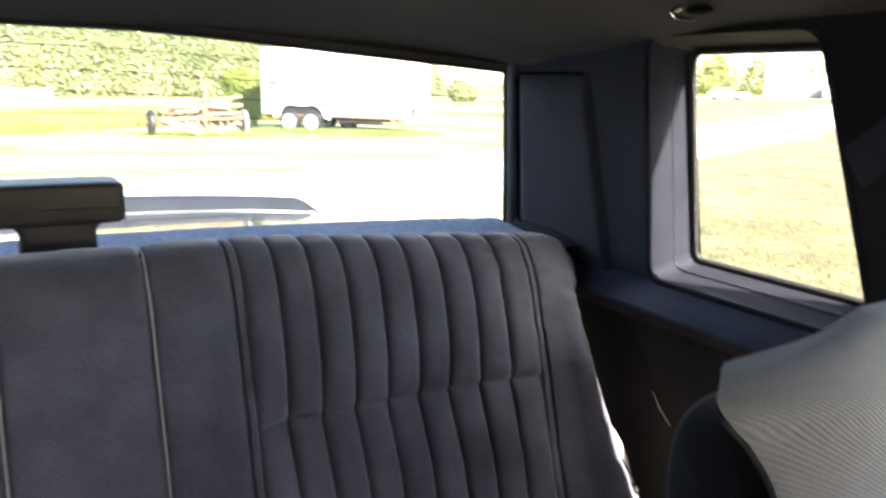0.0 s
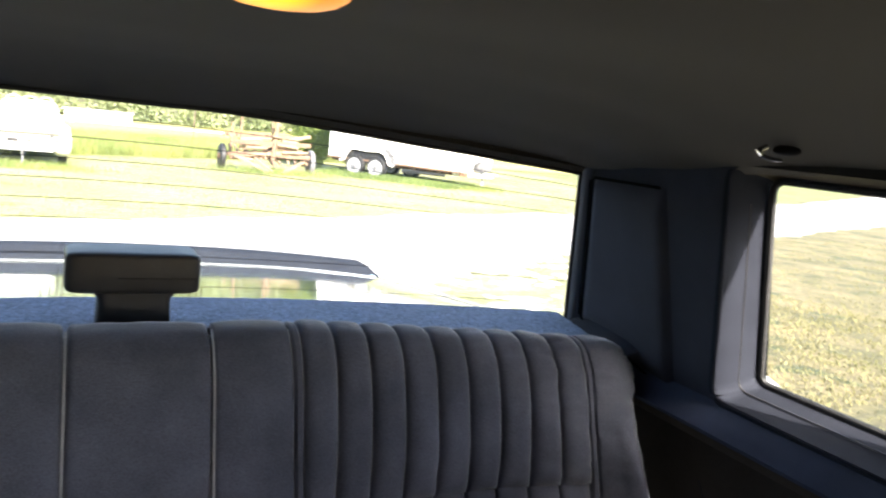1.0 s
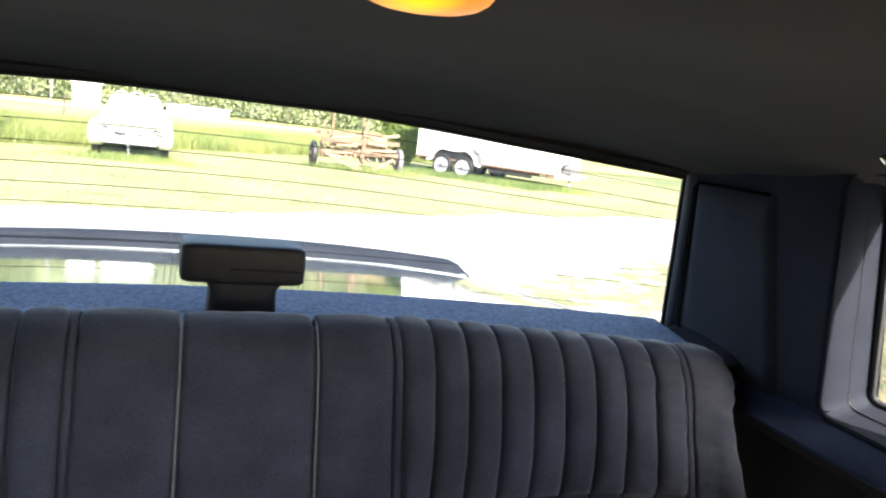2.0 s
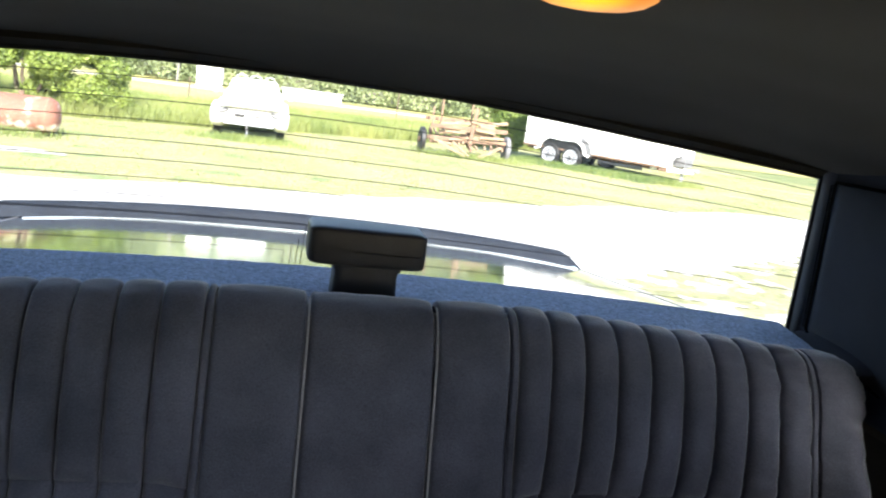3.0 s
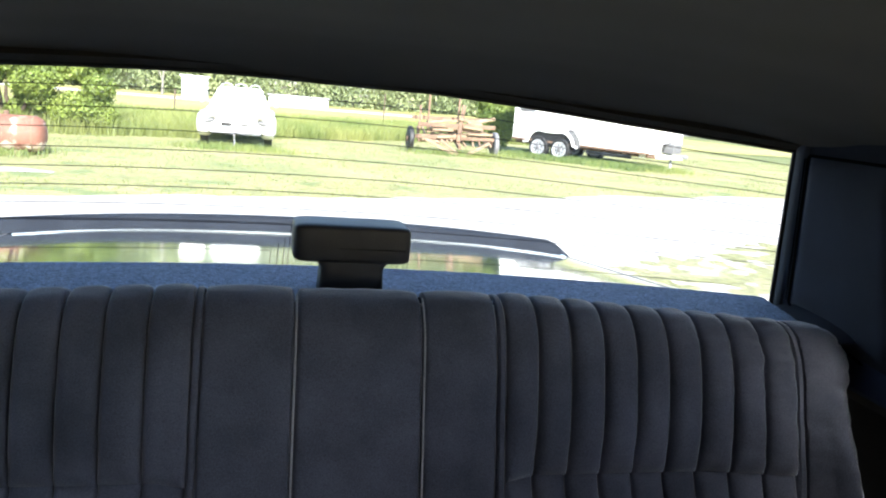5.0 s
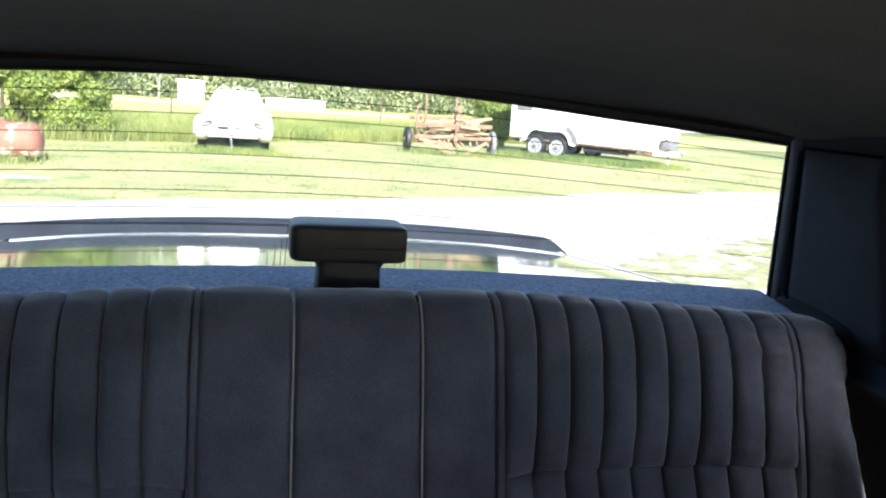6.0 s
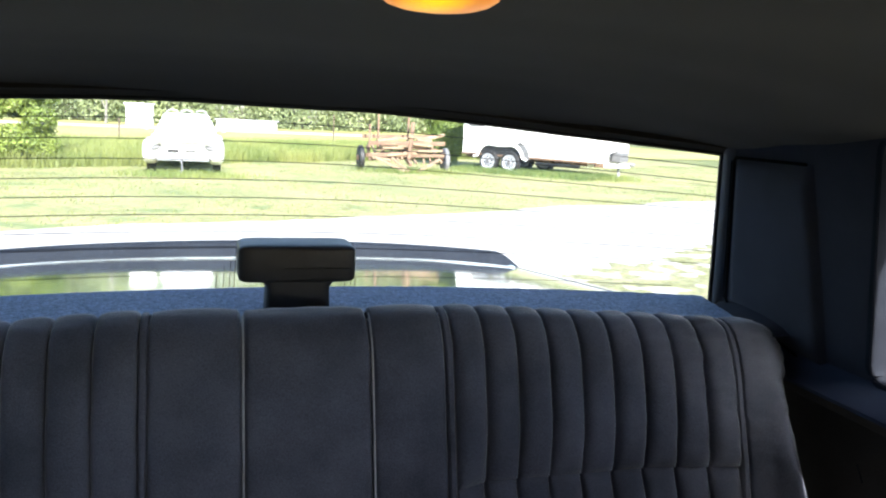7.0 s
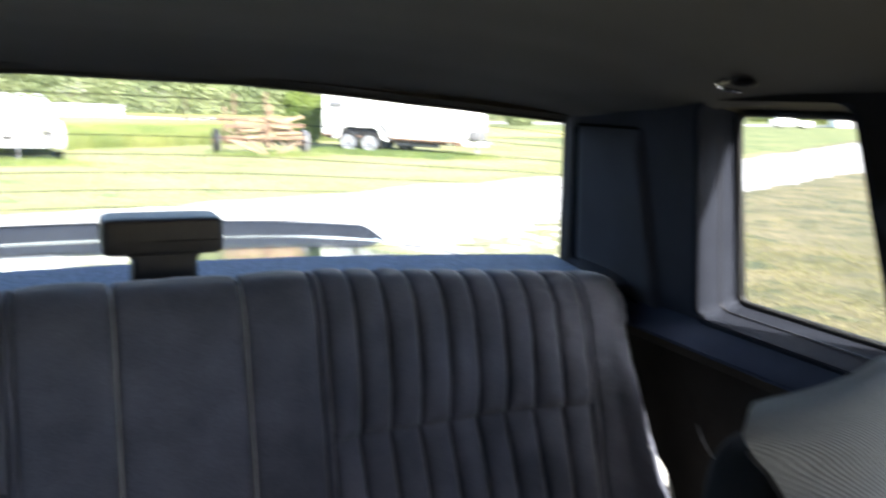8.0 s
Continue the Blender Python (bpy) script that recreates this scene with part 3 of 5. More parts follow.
def build_rear_window():
    win = thing("window_1", (0, 1.35, Z_LOW), "rear window with fine dark heating lines and an antenna loop", "car window", kind="structure")
    bm = bmesh.new()
    sheet(bm, 48, 16, lambda u, v: rear_glass(lerp(-0.998, 0.998, u), lerp(-0.02, 1.01, v), 0.002), (0, 0.0033, 0.0022))
    pane = part("pane", bm, M_REARGLASS, win)
    pane.visible_shadow = False
    for k in range(8):
        v = 0.911 - 0.0905 * k
        bm = bmesh.new()
        tube(bm, [rear_glass(s, v, -0.0004) for s in np.linspace(-0.985, 0.985, 30)], 0.00065, 4)
        part("heating_line", bm, M_WIRE, win)
    # antenna loop and its leads, below the heating lines
    def wire(points):
        bm2 = bmesh.new()
        tube(bm2, [rear_glass(a, b, -0.0006) for a, b in points], 0.0006, 4)
        part("antenna_line", bm2, M_WIRE, win)
    wire([(s, 0.285) for s in np.linspace(-0.95, -0.115, 20)] + [(-0.112, v) for v in np.linspace(0.28, 0.0, 5)])
    wire([(-0.135, v) for v in np.linspace(0.0, 0.17, 4)])
    wire([(-0.122, v) for v in np.linspace(0.0, 0.20, 4)])
    wire([(s, 0.125) for s in np.linspace(-0.80, -0.155, 16)] + [(-0.15, v) for v in np.linspace(0.12, 0.0, 3)])
    wire([(0.155, v) for v in np.linspace(0.0, 0.10, 3)] + [(s, 0.105) for s in np.linspace(0.16, 0.9, 16)])
    wire([(0.145, v) for v in np.linspace(0.0, 0.16, 4)])
    wire([(0.132, v) for v in np.linspace(0.0, 0.20, 4)])
    return win


build_rear_window()


def build_shelf():
    bm = bmesh.new()

    def f(u, v):
        y = lerp(1.00, 1.352 - 0.20 * (0.78 * (2 * u - 1)) ** 2, v)
        x = (2 * u - 1) * (x_shelf(y) + 0.006)
        return (x, y, 0.8555 + 0.0015 * v + 0.0016 * noise.noise(Vector((x * 60, y * 60, 0))))
    sheet(bm, 120, 30, f, (0, 0, -0.02))
    return solo("parcel_shelf", bm, M_CARPET, "blue-grey carpeted parcel shelf under the rear window", "parcel shelf", "structure")


build_shelf()


def build_floor():
    bm = bmesh.new()
    sheet(bm, 8, 16, lambda u, v: (lerp(-0.86, 0.86, u), lerp(-1.3, 1.15, v), 0.27 + 0.10 * math.exp(-(lerp(-0.86, 0.86, u) / 0.12) ** 2)), (0, 0, -0.03))
    solo("floor", bm, M_FLOORC, "dark carpeted cabin floor with a centre tunnel", "car floor", "structure")
    bm = bmesh.new()
    box(bm, (0, -1.05, 0.635), (1.62, 0.36, 0.71), None, 0.06)
    # unseen block added on the left to keep windshield light off the seat
    box(bm, (-0.42, -1.05, 1.08), (0.76, 0.30, 0.24), None, 0.04)
    solo("wall_front", bm, M_BLACKPL, "plain unseen dashboard closing the cabin's front, with an added light block on the left", "dashboard", "structure")


build_floor()


# ---------------------------------------------------------------- rear bench seat
SEAT = [(0.0, 0.835, 0.40), (0.10, 0.862, 0.49), (0.22, 0.888, 0.575), (0.33, 0.9115, 0.665), (0.44, 0.932, 0.735), (0.56, 0.950, 0.800), (0.66, 0.966, 0.848),
        (0.73, 0.983, 0.876), (0.79, 1.003, 0.893), (0.85, 1.028, 0.899), (0.91, 1.052, 0.892), (0.96, 1.068, 0.872), (1.0, 1.074, 0.845)]
SEAM_V = 0.328


def seat_point(x, v, lift):
    i = max(k for k in range(len(SEAT) - 1) if SEAT[k][0] <= v + 1e-9)
    a, b = SEAT[i], SEAT[i + 1]
    # smooth between the profile's points
    p0, p3 = SEAT[max(i - 1, 0)], SEAT[min(i + 2, len(SEAT) - 1)]
    t = (v - a[0]) / (b[0] - a[0])

    def cr(k):
        return 0.5 * ((2 * a[k]) + (-p0[k] + b[k]) * t + (2 * p0[k] - 5 * a[k] + 4 * b[k] - p3[k]) * t * t + (-p0[k] + 3 * a[k] - 3 * b[k] + p3[k]) * t ** 3)

    y, z = cr(1), cr(2)
    d = Vector((0, b[1] - p0[1], b[2] - p0[2])) if t < 0.5 else Vector((0, p3[1] - a[1], p3[2] - a[2]))
    n = Vector((0, -d.z, d.y)).normalized()
    if n.length < 0.1:
        n = Vector((0, -1, 0))
    ax = abs(x)
    fall = 0.040 * max(0.0, (ax - 0.20) / 0.50) * max(0.0, (v - 0.33) / 0.67)
    # outer end: rolls back and down
    end = max(0.0, (ax - 0.71) / 0.115)
    fall += 0.075 * end ** 2.2 * max(0.0, min(1.0, (v - 0.45) / 0.4))
    back = 0.055 * end ** 2.6 * max(0.0, 1 - max(0.0, v - 0.70) / 0.3)
    # outer bolster: narrower and fuller towards the cushion
    if ax > 0.66:
        r = min(1.0, (ax - 0.66) / 0.10)
        y -= curve([(0.0, 0.105), (0.11, 0.098), (0.25, 0.072), (0.33, 0.050), (0.45, 0.020), (0.56, 0.0)], v) * r * r * (3 - 2 * r)
    # the pleated field is drawn in along its cross seam
    field = max(0.0, min(1.0, (ax - 0.20) / 0.05, (0.64 - ax) / 0.12))
    back += 0.020 * field * math.exp(-((v - SEAM_V) / 0.085) ** 2)
    if ax > 0.70:
        x = math.copysign(ax - (ax - 0.70) * curve([(0.0, 0.40), (0.11, 0.48), (0.25, 0.62), (0.33, 0.60), (0.45, 0.46), (0.56, 0.30), (0.7, 0.16), (1.0, 0.10)], v), x)
    return Vector((x, y + back, z - fall - 0.005 * max(0.0, (v - 0.33) / 0.67))) + n * lift


def seat_patch(x0, x1, v0, v1, puff, nu=10, nv=24, wrinkle=0.0, tuck=0.012, roll=0.0, sink=0.0):
    """A cushion piece: raised in the middle, sunk at its seams."""
    bm = bmesh.new()

    def f(u, v):
        u -= 0.12 * math.sin(math.tau * u)          # finer towards the seams
        x, w = lerp(x0, x1, u), lerp(v0, v1, v)
        su = 1 - abs(2 * u - 1) ** 3.4
        eu = (x1 - x0) * min(u, 1 - u)
        ev = min(v, 1 - v) * (v1 - v0)
        sv = min(1.0, ev / 0.035) ** 0.5 if v0 > 0.001 and v < 0.5 or v1 < 0.999 and v >= 0.5 else 1.0
        h = puff * su * sv * (1 - 0.55 * max(0.0, min(1.0, (w - 0.62) / 0.2))) - tuck * max(0.0, 1 - eu / 0.0028)
        # the upper cushion rolls out over the cross seam, the lower one starts sunk under it
        h += roll * max(0.0, 1 - (w - v0) / 0.16) * min(1.0, (w - v0) / 0.014) ** 0.5 - sink * max(0.0, 1 - (v1 - w) / 0.12)
        if wrinkle:
            h += wrinkle * noise.noise(Vector((x * 14, w * 26, 1.7))) + 0.5 * wrinkle * noise.noise(Vector((x * 40, w * 60, 4.7)))
        return seat_point(x, w, h)
    sheet(bm, nu, nv, f)
    return bm


def build_rear_seat():
    seat = thing("rear_bench_seat", (0, 0.75, 0.30), "dark blue-grey velour rear bench seat with pleated backrest", "car seat")
    # inner body, so that no light comes through
    bm = bmesh.new()
    sheet(bm, 24, 36, lambda u, v: seat_point(lerp(-0.800, 0.800, u), v, -0.016), (0, 0.06, -0.02))
    part("backrest_core", bm, M_VELOUR, seat)
    part("centre_panel", seat_patch(-0.0835, 0.0835, 0, 1, 0.007, 20, 60, 0.0022, 0.007), M_VELOUR, seat, "plain velour centre panel")
    for s in (1, -1):
        def span(a, b):
            return (a, b) if s > 0 else (-b, -a)
        # the field's seams lie a little further out on the far side
        if s > 0:
            strip, edges = (0.1895, 0.2020), [0.2022, 0.2495, 0.2990, 0.3490, 0.3995, 0.4500, 0.5015, 0.5535, 0.6060, 0.6590]
        else:
            strip, edges = (0.2040, 0.2145), [0.2147, 0.2690, 0.3205, 0.3710, 0.4215, 0.4720, 0.5230, 0.5745, 0.6260, 0.6660]
        part("side_panel", seat_patch(*span(0.0875, strip[0] - 0.0002), 0, 1, 0.009, 18, 60, 0.0014, 0.006), M_VELOUR, seat, "plain velour panel")
        part("stitched_strip", seat_patch(*span(*strip), 0, 1, 0.003, 6, 50, 0.0, 0.002), M_VELOUR, seat, "narrow stitched strip")
        for k, (a, b) in enumerate(zip(edges, edges[1:])):
            wr = 0.0010 + 0.0034 * max(0, k - 4) / 4
            part("pleat", seat_patch(*span(a, b), SEAM_V, 1, 0.0125, 16, 56, wr, 0.0055, 0.004), M_VELOUR, seat)
            part("lower_pleat", seat_patch(*span(a, b), 0, SEAM_V, 0.0125, 16, 24, 0.0015, 0.0055, 0.0, 0.006), M_VELOUR, seat)
        end = edges[-1]
        part("stitched_strip", seat_patch(*span(end + 0.0002, end + 0.0130), 0, 1, 0.003, 6, 50, 0.001, 0.002), M_VELOUR, seat, "narrow stitched strip")
        part("bolster", seat_patch(*span(end + 0.0132, 0.812), 0, 1, 0.010, 28, 90, 0.0034), M_VELOUR, seat, "wrinkled velour outer bolster")
        bm = bmesh.new()
        tube(bm, [seat_point(s * 0.0855, v, 0.0030) for v in np.linspace(0.02, 0.80, 60)], 0.0013, 6)
        part("piping", bm, M_PIPING, seat, "light grey piping along the centre panel")
    bm = bmesh.new()
    egg(bm, (0, 0.57, 0.37), (0.77, 0.30, 0.11), 0.35, 0.3, 40, 16)
    part("cushion", bm, M_VELOUR, seat)
    return seat


build_rear_seat()


# ---------------------------------------------------------------- things in the cabin
def build_brake_light():
    lamp = thing("brake_light", (0.001, 1.17, 0.850), "dark plastic T-shaped high brake light on the parcel shelf", "brake light")
    y0 = 1.135
    bm = bmesh.new()
    egg(bm, (0.001, y0 + 0.045, 0.9385), (0.0895, 0.045, 0.0295), 0.22, 0.18, 40, 16)
    part("housing", bm, M_BLACKPL, lamp)
    bm = bmesh.new()

    def f(u, v):
        z = lerp(0.848, 0.915, v)
        w = 0.0475 + 0.020 * max(0.0, (v - 0.72) / 0.28) ** 2.2 + 0.003 * (1 - v)
        a = lerp(0, math.tau, u)
        px = math.copysign(abs(math.cos(a)) ** 0.25, math.cos(a)) * w
        py = math.copysign(abs(math.sin(a)) ** 0.25, math.sin(a)) * 0.034
        return (0.003 + px, y0 + 0.042 + py, z)
    sheet(bm, 40, 10, f)
    bmesh.ops.remove_doubles(bm, verts=bm.verts, dist=0.0002)
    part("neck", bm, M_BLACKPL, lamp)
    bm = bmesh.new()
    tube(bm, [(x, y0 - 0.0006, 0.9325) for x in np.linspace(-0.02, 0.082, 6)], 0.0009, 5)
    part("seam", bm, M_RUBBER, lamp, "fine moulding seam")
    bm = bmesh.new()
    egg(bm, (0.001, y0 + 0.089, 0.9385), (0.080, 0.006, 0.022), 0.2, 0.2, 24, 10)
    part("lens", bm, M_RED, lamp, "red lens facing the rear window")


build_brake_light()


def build_dome_light():
    c = Vector((-0.003, 0.378, 1.264))
    lamp = thing("dome_light", c, "glowing amber dome light with a chrome ring on the headliner", "ceiling lamp")
    bm = bmesh.new()
    lathe(bm, [(0.030, -0.002), (0.044, -0.002), (0.0460, -0.010), (0.0450, -0.0165), (0.0415, -0.0170), (0.0405, -0.008)], c, seg=40)
    part("bezel", bm, M_CHROME, lamp, "chrome ring")
    bm = bmesh.new()
    lathe(bm, [(0.020, -0.006), (0.0410, -0.010), (0.0372, -0.0195), (0.0360, -0.0202), (0.0372, -0.0212), (0.0368, -0.0232), (0.0335, -0.0280), (0.0285, -0.0312), (0.022, -0.0332), (0.012, -0.0346), (0.001, -0.0350)], c, seg=64)
    part("lens", bm, M_LENS, lamp, "glowing amber plastic lens")
    for k in range(2):
        bm = bmesh.new()
        egg(bm, c + Vector((0.0450 * (1 - 2 * k), 0.0, -0.013)), (0.0036, 0.006, 0.004), 0.6, 0.6, 12, 8)
        part("tab", bm, M_CHROME, lamp)


build_dome_light()


def build_coat_hook():
    c = Vector((0.602, 0.625, z_roof(0.602, 0.625) - 0.001))
    hook = thing("coat_hook", c, "small dark coat hook with a bright chrome edge on the headliner", "coat hook")
    bm = bmesh.new()
    egg(bm, c + Vector((0.022, -0.008, -0.009)), (0.010, 0.016, 0.006), 0.9, 0.9, 24, 12, Matrix.Rotation(radians(12), 3, "Z"))
    part("base", bm, M_SEATDARK, hook)
    bm = bmesh.new()
    tube(bm, [c + Vector(p) for p in ((0.004, 0.004, -0.006), (-0.006, 0.006, -0.011), (-0.006, 0.000, -0.017), (0.000, -0.010, -0.020), (0.006, -0.018, -0.020))], [0.003, 0.003, 0.0028, 0.0025, 0.002], 8)
    part("hook", bm, M_CHROME, hook, "chrome hook")


build_coat_hook()


def build_front_seat():
    seat = thing("front_seat", (0.58, 0.15, 0.30), "front seat with light grey ribbed cloth, its sides darkened for shade", "car seat")
    lean = Matrix.Rotation(radians(-14), 3, "X")
    left = [(0.45, 0.445), (0.70, 0.430), (0.80, 0.416), (0.83, 0.406), (0.86, 0.386), (0.88, 0.364), (0.892, 0.351), (0.902, 0.354)]
    bm = bmesh.new()

    def face(u, v):
        """The cloth face: it swells forward, rolls back over its top and in at its piped edge."""
        z = lerp(0.45, 0.870, min(1.0, v / 0.80))
        a = 1.9 * max(0.0, (v - 0.80) / 0.20)
        r = 0.030 + 0.028 * min(1.0, u / 0.45) ** 0.8
        up, rear = r * math.sin(a), r * (1 - math.cos(a))
        x = lerp(curve(left, z + up), 0.722, u) + 1.2 * rear * (1 - u)
        y = 0.33 + 0.25 * (z - 0.915)
        swell = 0.040 * (1 - (1 - min(1.0, u / 0.35)) ** 2.2) * (1 - 0.6 * max(0.0, (u - 0.7) / 0.3) ** 2)
        return (x, y - swell + rear, z + up)
    sheet(bm, 40, 56, face, (0.028, 0.02, -0.004))
    part("backrest", bm, M_TWEED, seat)
    bm = bmesh.new()
    tube(bm, [Vector(face(0.0, v)) + Vector((-0.001, 0.002, 0)) for v in np.linspace(0.02, 0.84, 40)], 0.0028, 6)
    part("edge_piping", bm, M_SEATDARK, seat, "dark piping along the cloth face")
    # near-black shell: the shade on the seat's side and back is its colour
    bm = bmesh.new()
    egg(bm, (0.600, 0.372, 0.600), (0.152, 0.058, 0.240), 0.40, 0.30, 40, 24, lean)
    part("back_shell", bm, M_SEATDARK, seat, "back of the seat, its shade put into a near-black cloth")
    bm = bmesh.new()
    egg(bm, (0.55, 0.0, 0.40), (0.22, 0.24, 0.085), 0.35, 0.35, 36, 16)
    part("seat_cushion", bm, M_TWEED, seat)


build_front_seat()


def build_belt():
    belt = thing("seat_belt", (0.715, 0.45, 1.06), "dark seat belt lying on the door pillar", "seat belt")
    bm = bmesh.new()
    sheet(bm, 12, 4, lambda u, v: (x_trim(lerp(1.030, 1.075, u) + 0.040 * (v - 0.5)) - 0.004, lerp(0.482, 0.420, u) + 0.020 * (v - 0.5), lerp(1.030, 1.075, u) + 0.040 * (v - 0.5)), (-0.002, 0, 0))
    strap = part("strap", bm, M_PAD, belt)
    bm = bmesh.new()
    tube(bm, [(x_trim(1.059) - 0.007, 0.487, 1.059), (x_trim(1.075) - 0.007, 0.466, 1.075), (x_trim(1.095) - 0.007, 0.437, 1.095)], 0.0020, 6)
    part("strap_edge", bm, M_TRIMGREY, strap, "light edge of the strap")
    anchor = thing("belt_anchor", (0.84, 0.82, 0.62), "belt anchor on the side panel with a painted sunlit edge", "belt anchor")
    bm = bmesh.new()
    egg(bm, (0.846, 0.822, 0.625), (0.014, 0.016, 0.050), 0.5, 0.5, 20, 12)
    part("cover", bm, M_LOWER, anchor)
    # pale line for a sunlit edge, with the light put into its colour
    bm = bmesh.new()
    tube(bm, [(0.8275, 0.836, 0.629), (0.8300, 0.822, 0.606), (0.8335, 0.800, 0.583)], [0.0007, 0.0016, 0.0010], 8)
    part("edge", bm, M_PIPING, anchor, "thin pale line painted as a sunlit edge")
    bm = bmesh.new()
    tube(bm, [(0.8230, 0.857, 0.677), (0.8265, 0.846, 0.652)], [0.0006, 0.0010], 6)
    part("edge", bm, M_TRIMGREY, anchor, "dull line for the fainter upper end of the lit edge")


build_belt()


def build_lap_belt():
    """Webbing between the bolster and the side panel, shaped as a sunlit sliver, and its tongue."""
    belt = thing("lap_belt", (0.765, 0.83, 0.46), "lap belt webbing beside the rear seat, pale and shaped as a sunlit sliver", "seat belt")
    bm = bmesh.new()

    # pointed pale strips give the outline of the sunlight on the webbing
    def fold(x0, x1, z0, z1, y0, wide):
        def f(u, v):
            w = wide * math.sin(math.pi * min(0.94, u)) ** 0.7 + 0.0005
            return (lerp(x0, x1, u) + 0.004 * math.sin(u * math.pi) + w * (2 * v - 1), y0 - 0.012 * u + 0.004 * v, lerp(z0, z1, u))
        return f
    sheet(bm, 18, 4, fold(0.711, 0.768, 0.618, 0.512, 0.822, 0.0068), (0.001, 0.002, 0))
    part("webbing", bm, M_WEB, belt)
    bm = bmesh.new()
    sheet(bm, 18, 4, fold(0.760, 0.792, 0.522, 0.436, 0.818, 0.0075), (0.001, 0.002, 0))
    part("webbing", bm, M_WEB, belt)
    bm = bmesh.new()
    tube(bm, [(0.772, 0.815, 0.487), (0.782, 0.812, 0.490), (0.790, 0.815, 0.480), (0.788, 0.818, 0.470)], 0.003, 8)
    part("tongue", bm, M_CHROME, belt, "chrome belt tongue")


build_lap_belt()


# ---------------------------------------------------------------- the car's outside
def build_car():
    car = thing("car", (0, 0.5, 0.0), "silver two-door car with a dark trunk spoiler", "car")
    bm = bmesh.new()
    def skin(u, v):
        x = lerp(-0.774, 0.774, u)
        y = lerp(-0.85, y_rear(min(abs(x), 0.7)) + 0.022, v)
        k = max(0.0, (abs(x) - 0.66) / 0.114)
        return (x, y, z_roof(min(abs(x), 0.70), y) + 0.030 - 0.034 * k ** 2)
    sheet(bm, 40, 30, skin, (0, 0, 0.012))
    part("roof", bm, M_PAINT, car)
    # deck between rear window and trunk lid, lid, lip and quarter panels
    def deck(x, y):
        z = curve([(1.20, 0.846), (1.42, 0.832), (2.28, 0.742)], y)
        return z - 0.035 * (abs(x) / 0.80) ** 3.0
    bm = bmesh.new()
    sheet(bm, 40, 24, lambda u, v: (lerp(-0.784, 0.784, u), lerp(1.42, 2.27, v), deck(lerp(-0.784, 0.784, u), lerp(1.42, 2.27, v))), (0, 0, -0.02))
    part("trunk_lid", bm, M_PAINT, car)
    bm = bmesh.new()
    sheet(bm, 40, 6, lambda u, v: (lerp(-0.84, 0.84, u), lerp(1.354 - 0.20 * lerp(-0.84, 0.84, u) ** 2, 1.412, v), deck(lerp(-0.84, 0.84, u), 1.41) + 0.014 * (1 - v)), (0, 0, -0.02))
    part("cowl_panel", bm, M_PAINT, car)
    for s in (1, -1):
        bm = bmesh.new()

        def f(u, v):
            y = lerp(1.10, 2.27, u)
            x_in = 0.792 if y > 1.41 else 0.815
            a = v * math.pi / 2
            xo = curve([(1.1, 0.925), (1.6, 0.925), (2.0, 0.90), (2.27, 0.845)], y)
            k = min(1.0, v / 0.55)
            if v <= 0.55:
                b = k * math.pi / 2
                return (s * (x_in + (xo - x_in) * math.sin(b)), y, deck(x_in, y) - 0.085 * (1 - math.cos(b)))
            return (s * xo, y, lerp(deck(x_in, y) - 0.085, 0.30, (v - 0.55) / 0.45))
        sheet(bm, 30, 16, f)
        part("quarter_panel", bm, M_PAINT, car)
        # lid gap in a paler grey, which stands for the reflection along it
        bm = bmesh.new()
        tube(bm, [(s * 0.788, y, deck(0.788, y) - 0.001) for y in np.linspace(1.42, 2.26, 20)], 0.003, 6)
        part("lid_gap", bm, M_DULLGREY, car, "gap beside the trunk lid, greyed for a reflection along it")
        # wheels
        for wy in (1.55, -1.25):
            bm = bmesh.new()
            lathe(bm, [(0.20, -0.08), (0.31, -0.09), (0.33, -0.05), (0.33, 0.05), (0.31, 0.09), (0.20, 0.08)], (s * 0.76, wy, 0.33), "x", 28)
            wheel = part("wheel", bm, M_RUBBER, car)
            bm = bmesh.new()
            lathe(bm, [(0.02, -0.085), (0.195, -0.075), (0.195, 0.075), (0.02, 0.085)], (s * 0.76, wy, 0.33), "x", 20)
            part("rim", bm, M_GREYMET, wheel)
        for y0, y1 in (((-1.9, -0.80), (0.38, 1.10)) if s > 0 else ((-1.9, 1.10),)):
            bm = bmesh.new()
            sheet(bm, 20, 8, lambda u, v: (s * (0.925 - 0.02 * v), lerp(y0, y1, u), lerp(0.28, 0.80, v)), (-s * 0.02, 0, 0))
            part("side_panel", bm, M_PAINT, car)
    bm = bmesh.new()
    box(bm, (0, 2.275, 0.50), (1.70, 0.05, 0.38), None, 0.02)
    part("tail_panel", bm, M_PAINT, car)
    bm = bmesh.new()
    box(bm, (0, 2.34, 0.42), (1.76, 0.12, 0.14), None, 0.04)
    part("bumper", bm, M_CHROME, car)
    bm = bmesh.new()

    def lip(u, v):
        x, y = lerp(-0.765, 0.765, u), lerp(2.168, 2.203, v)
        k = v * v * (3 - 2 * v)
        return (x, y + 0.020 * (1 - (x / 0.8) ** 2), deck(x, y) + 0.003 + 0.004 * k)
    sheet(bm, 40, 10, lip, (0, 0, -0.01))
    part("lid_lip", bm, M_PAINT, car, "bright raised rear edge of the trunk lid")
    # spoiler: a low dark blade across the lid's rear edge
    bm = bmesh.new()

    def blade(u, v):
        x = lerp(-0.895, 0.790, u)
        e = min(1.0, (0.895 + x) / 0.05, (0.790 - x) / 0.055)
        e = max(0.0, e) ** 0.6
        y = 2.205 + 0.020 * (1 - (x / 0.8) ** 2)
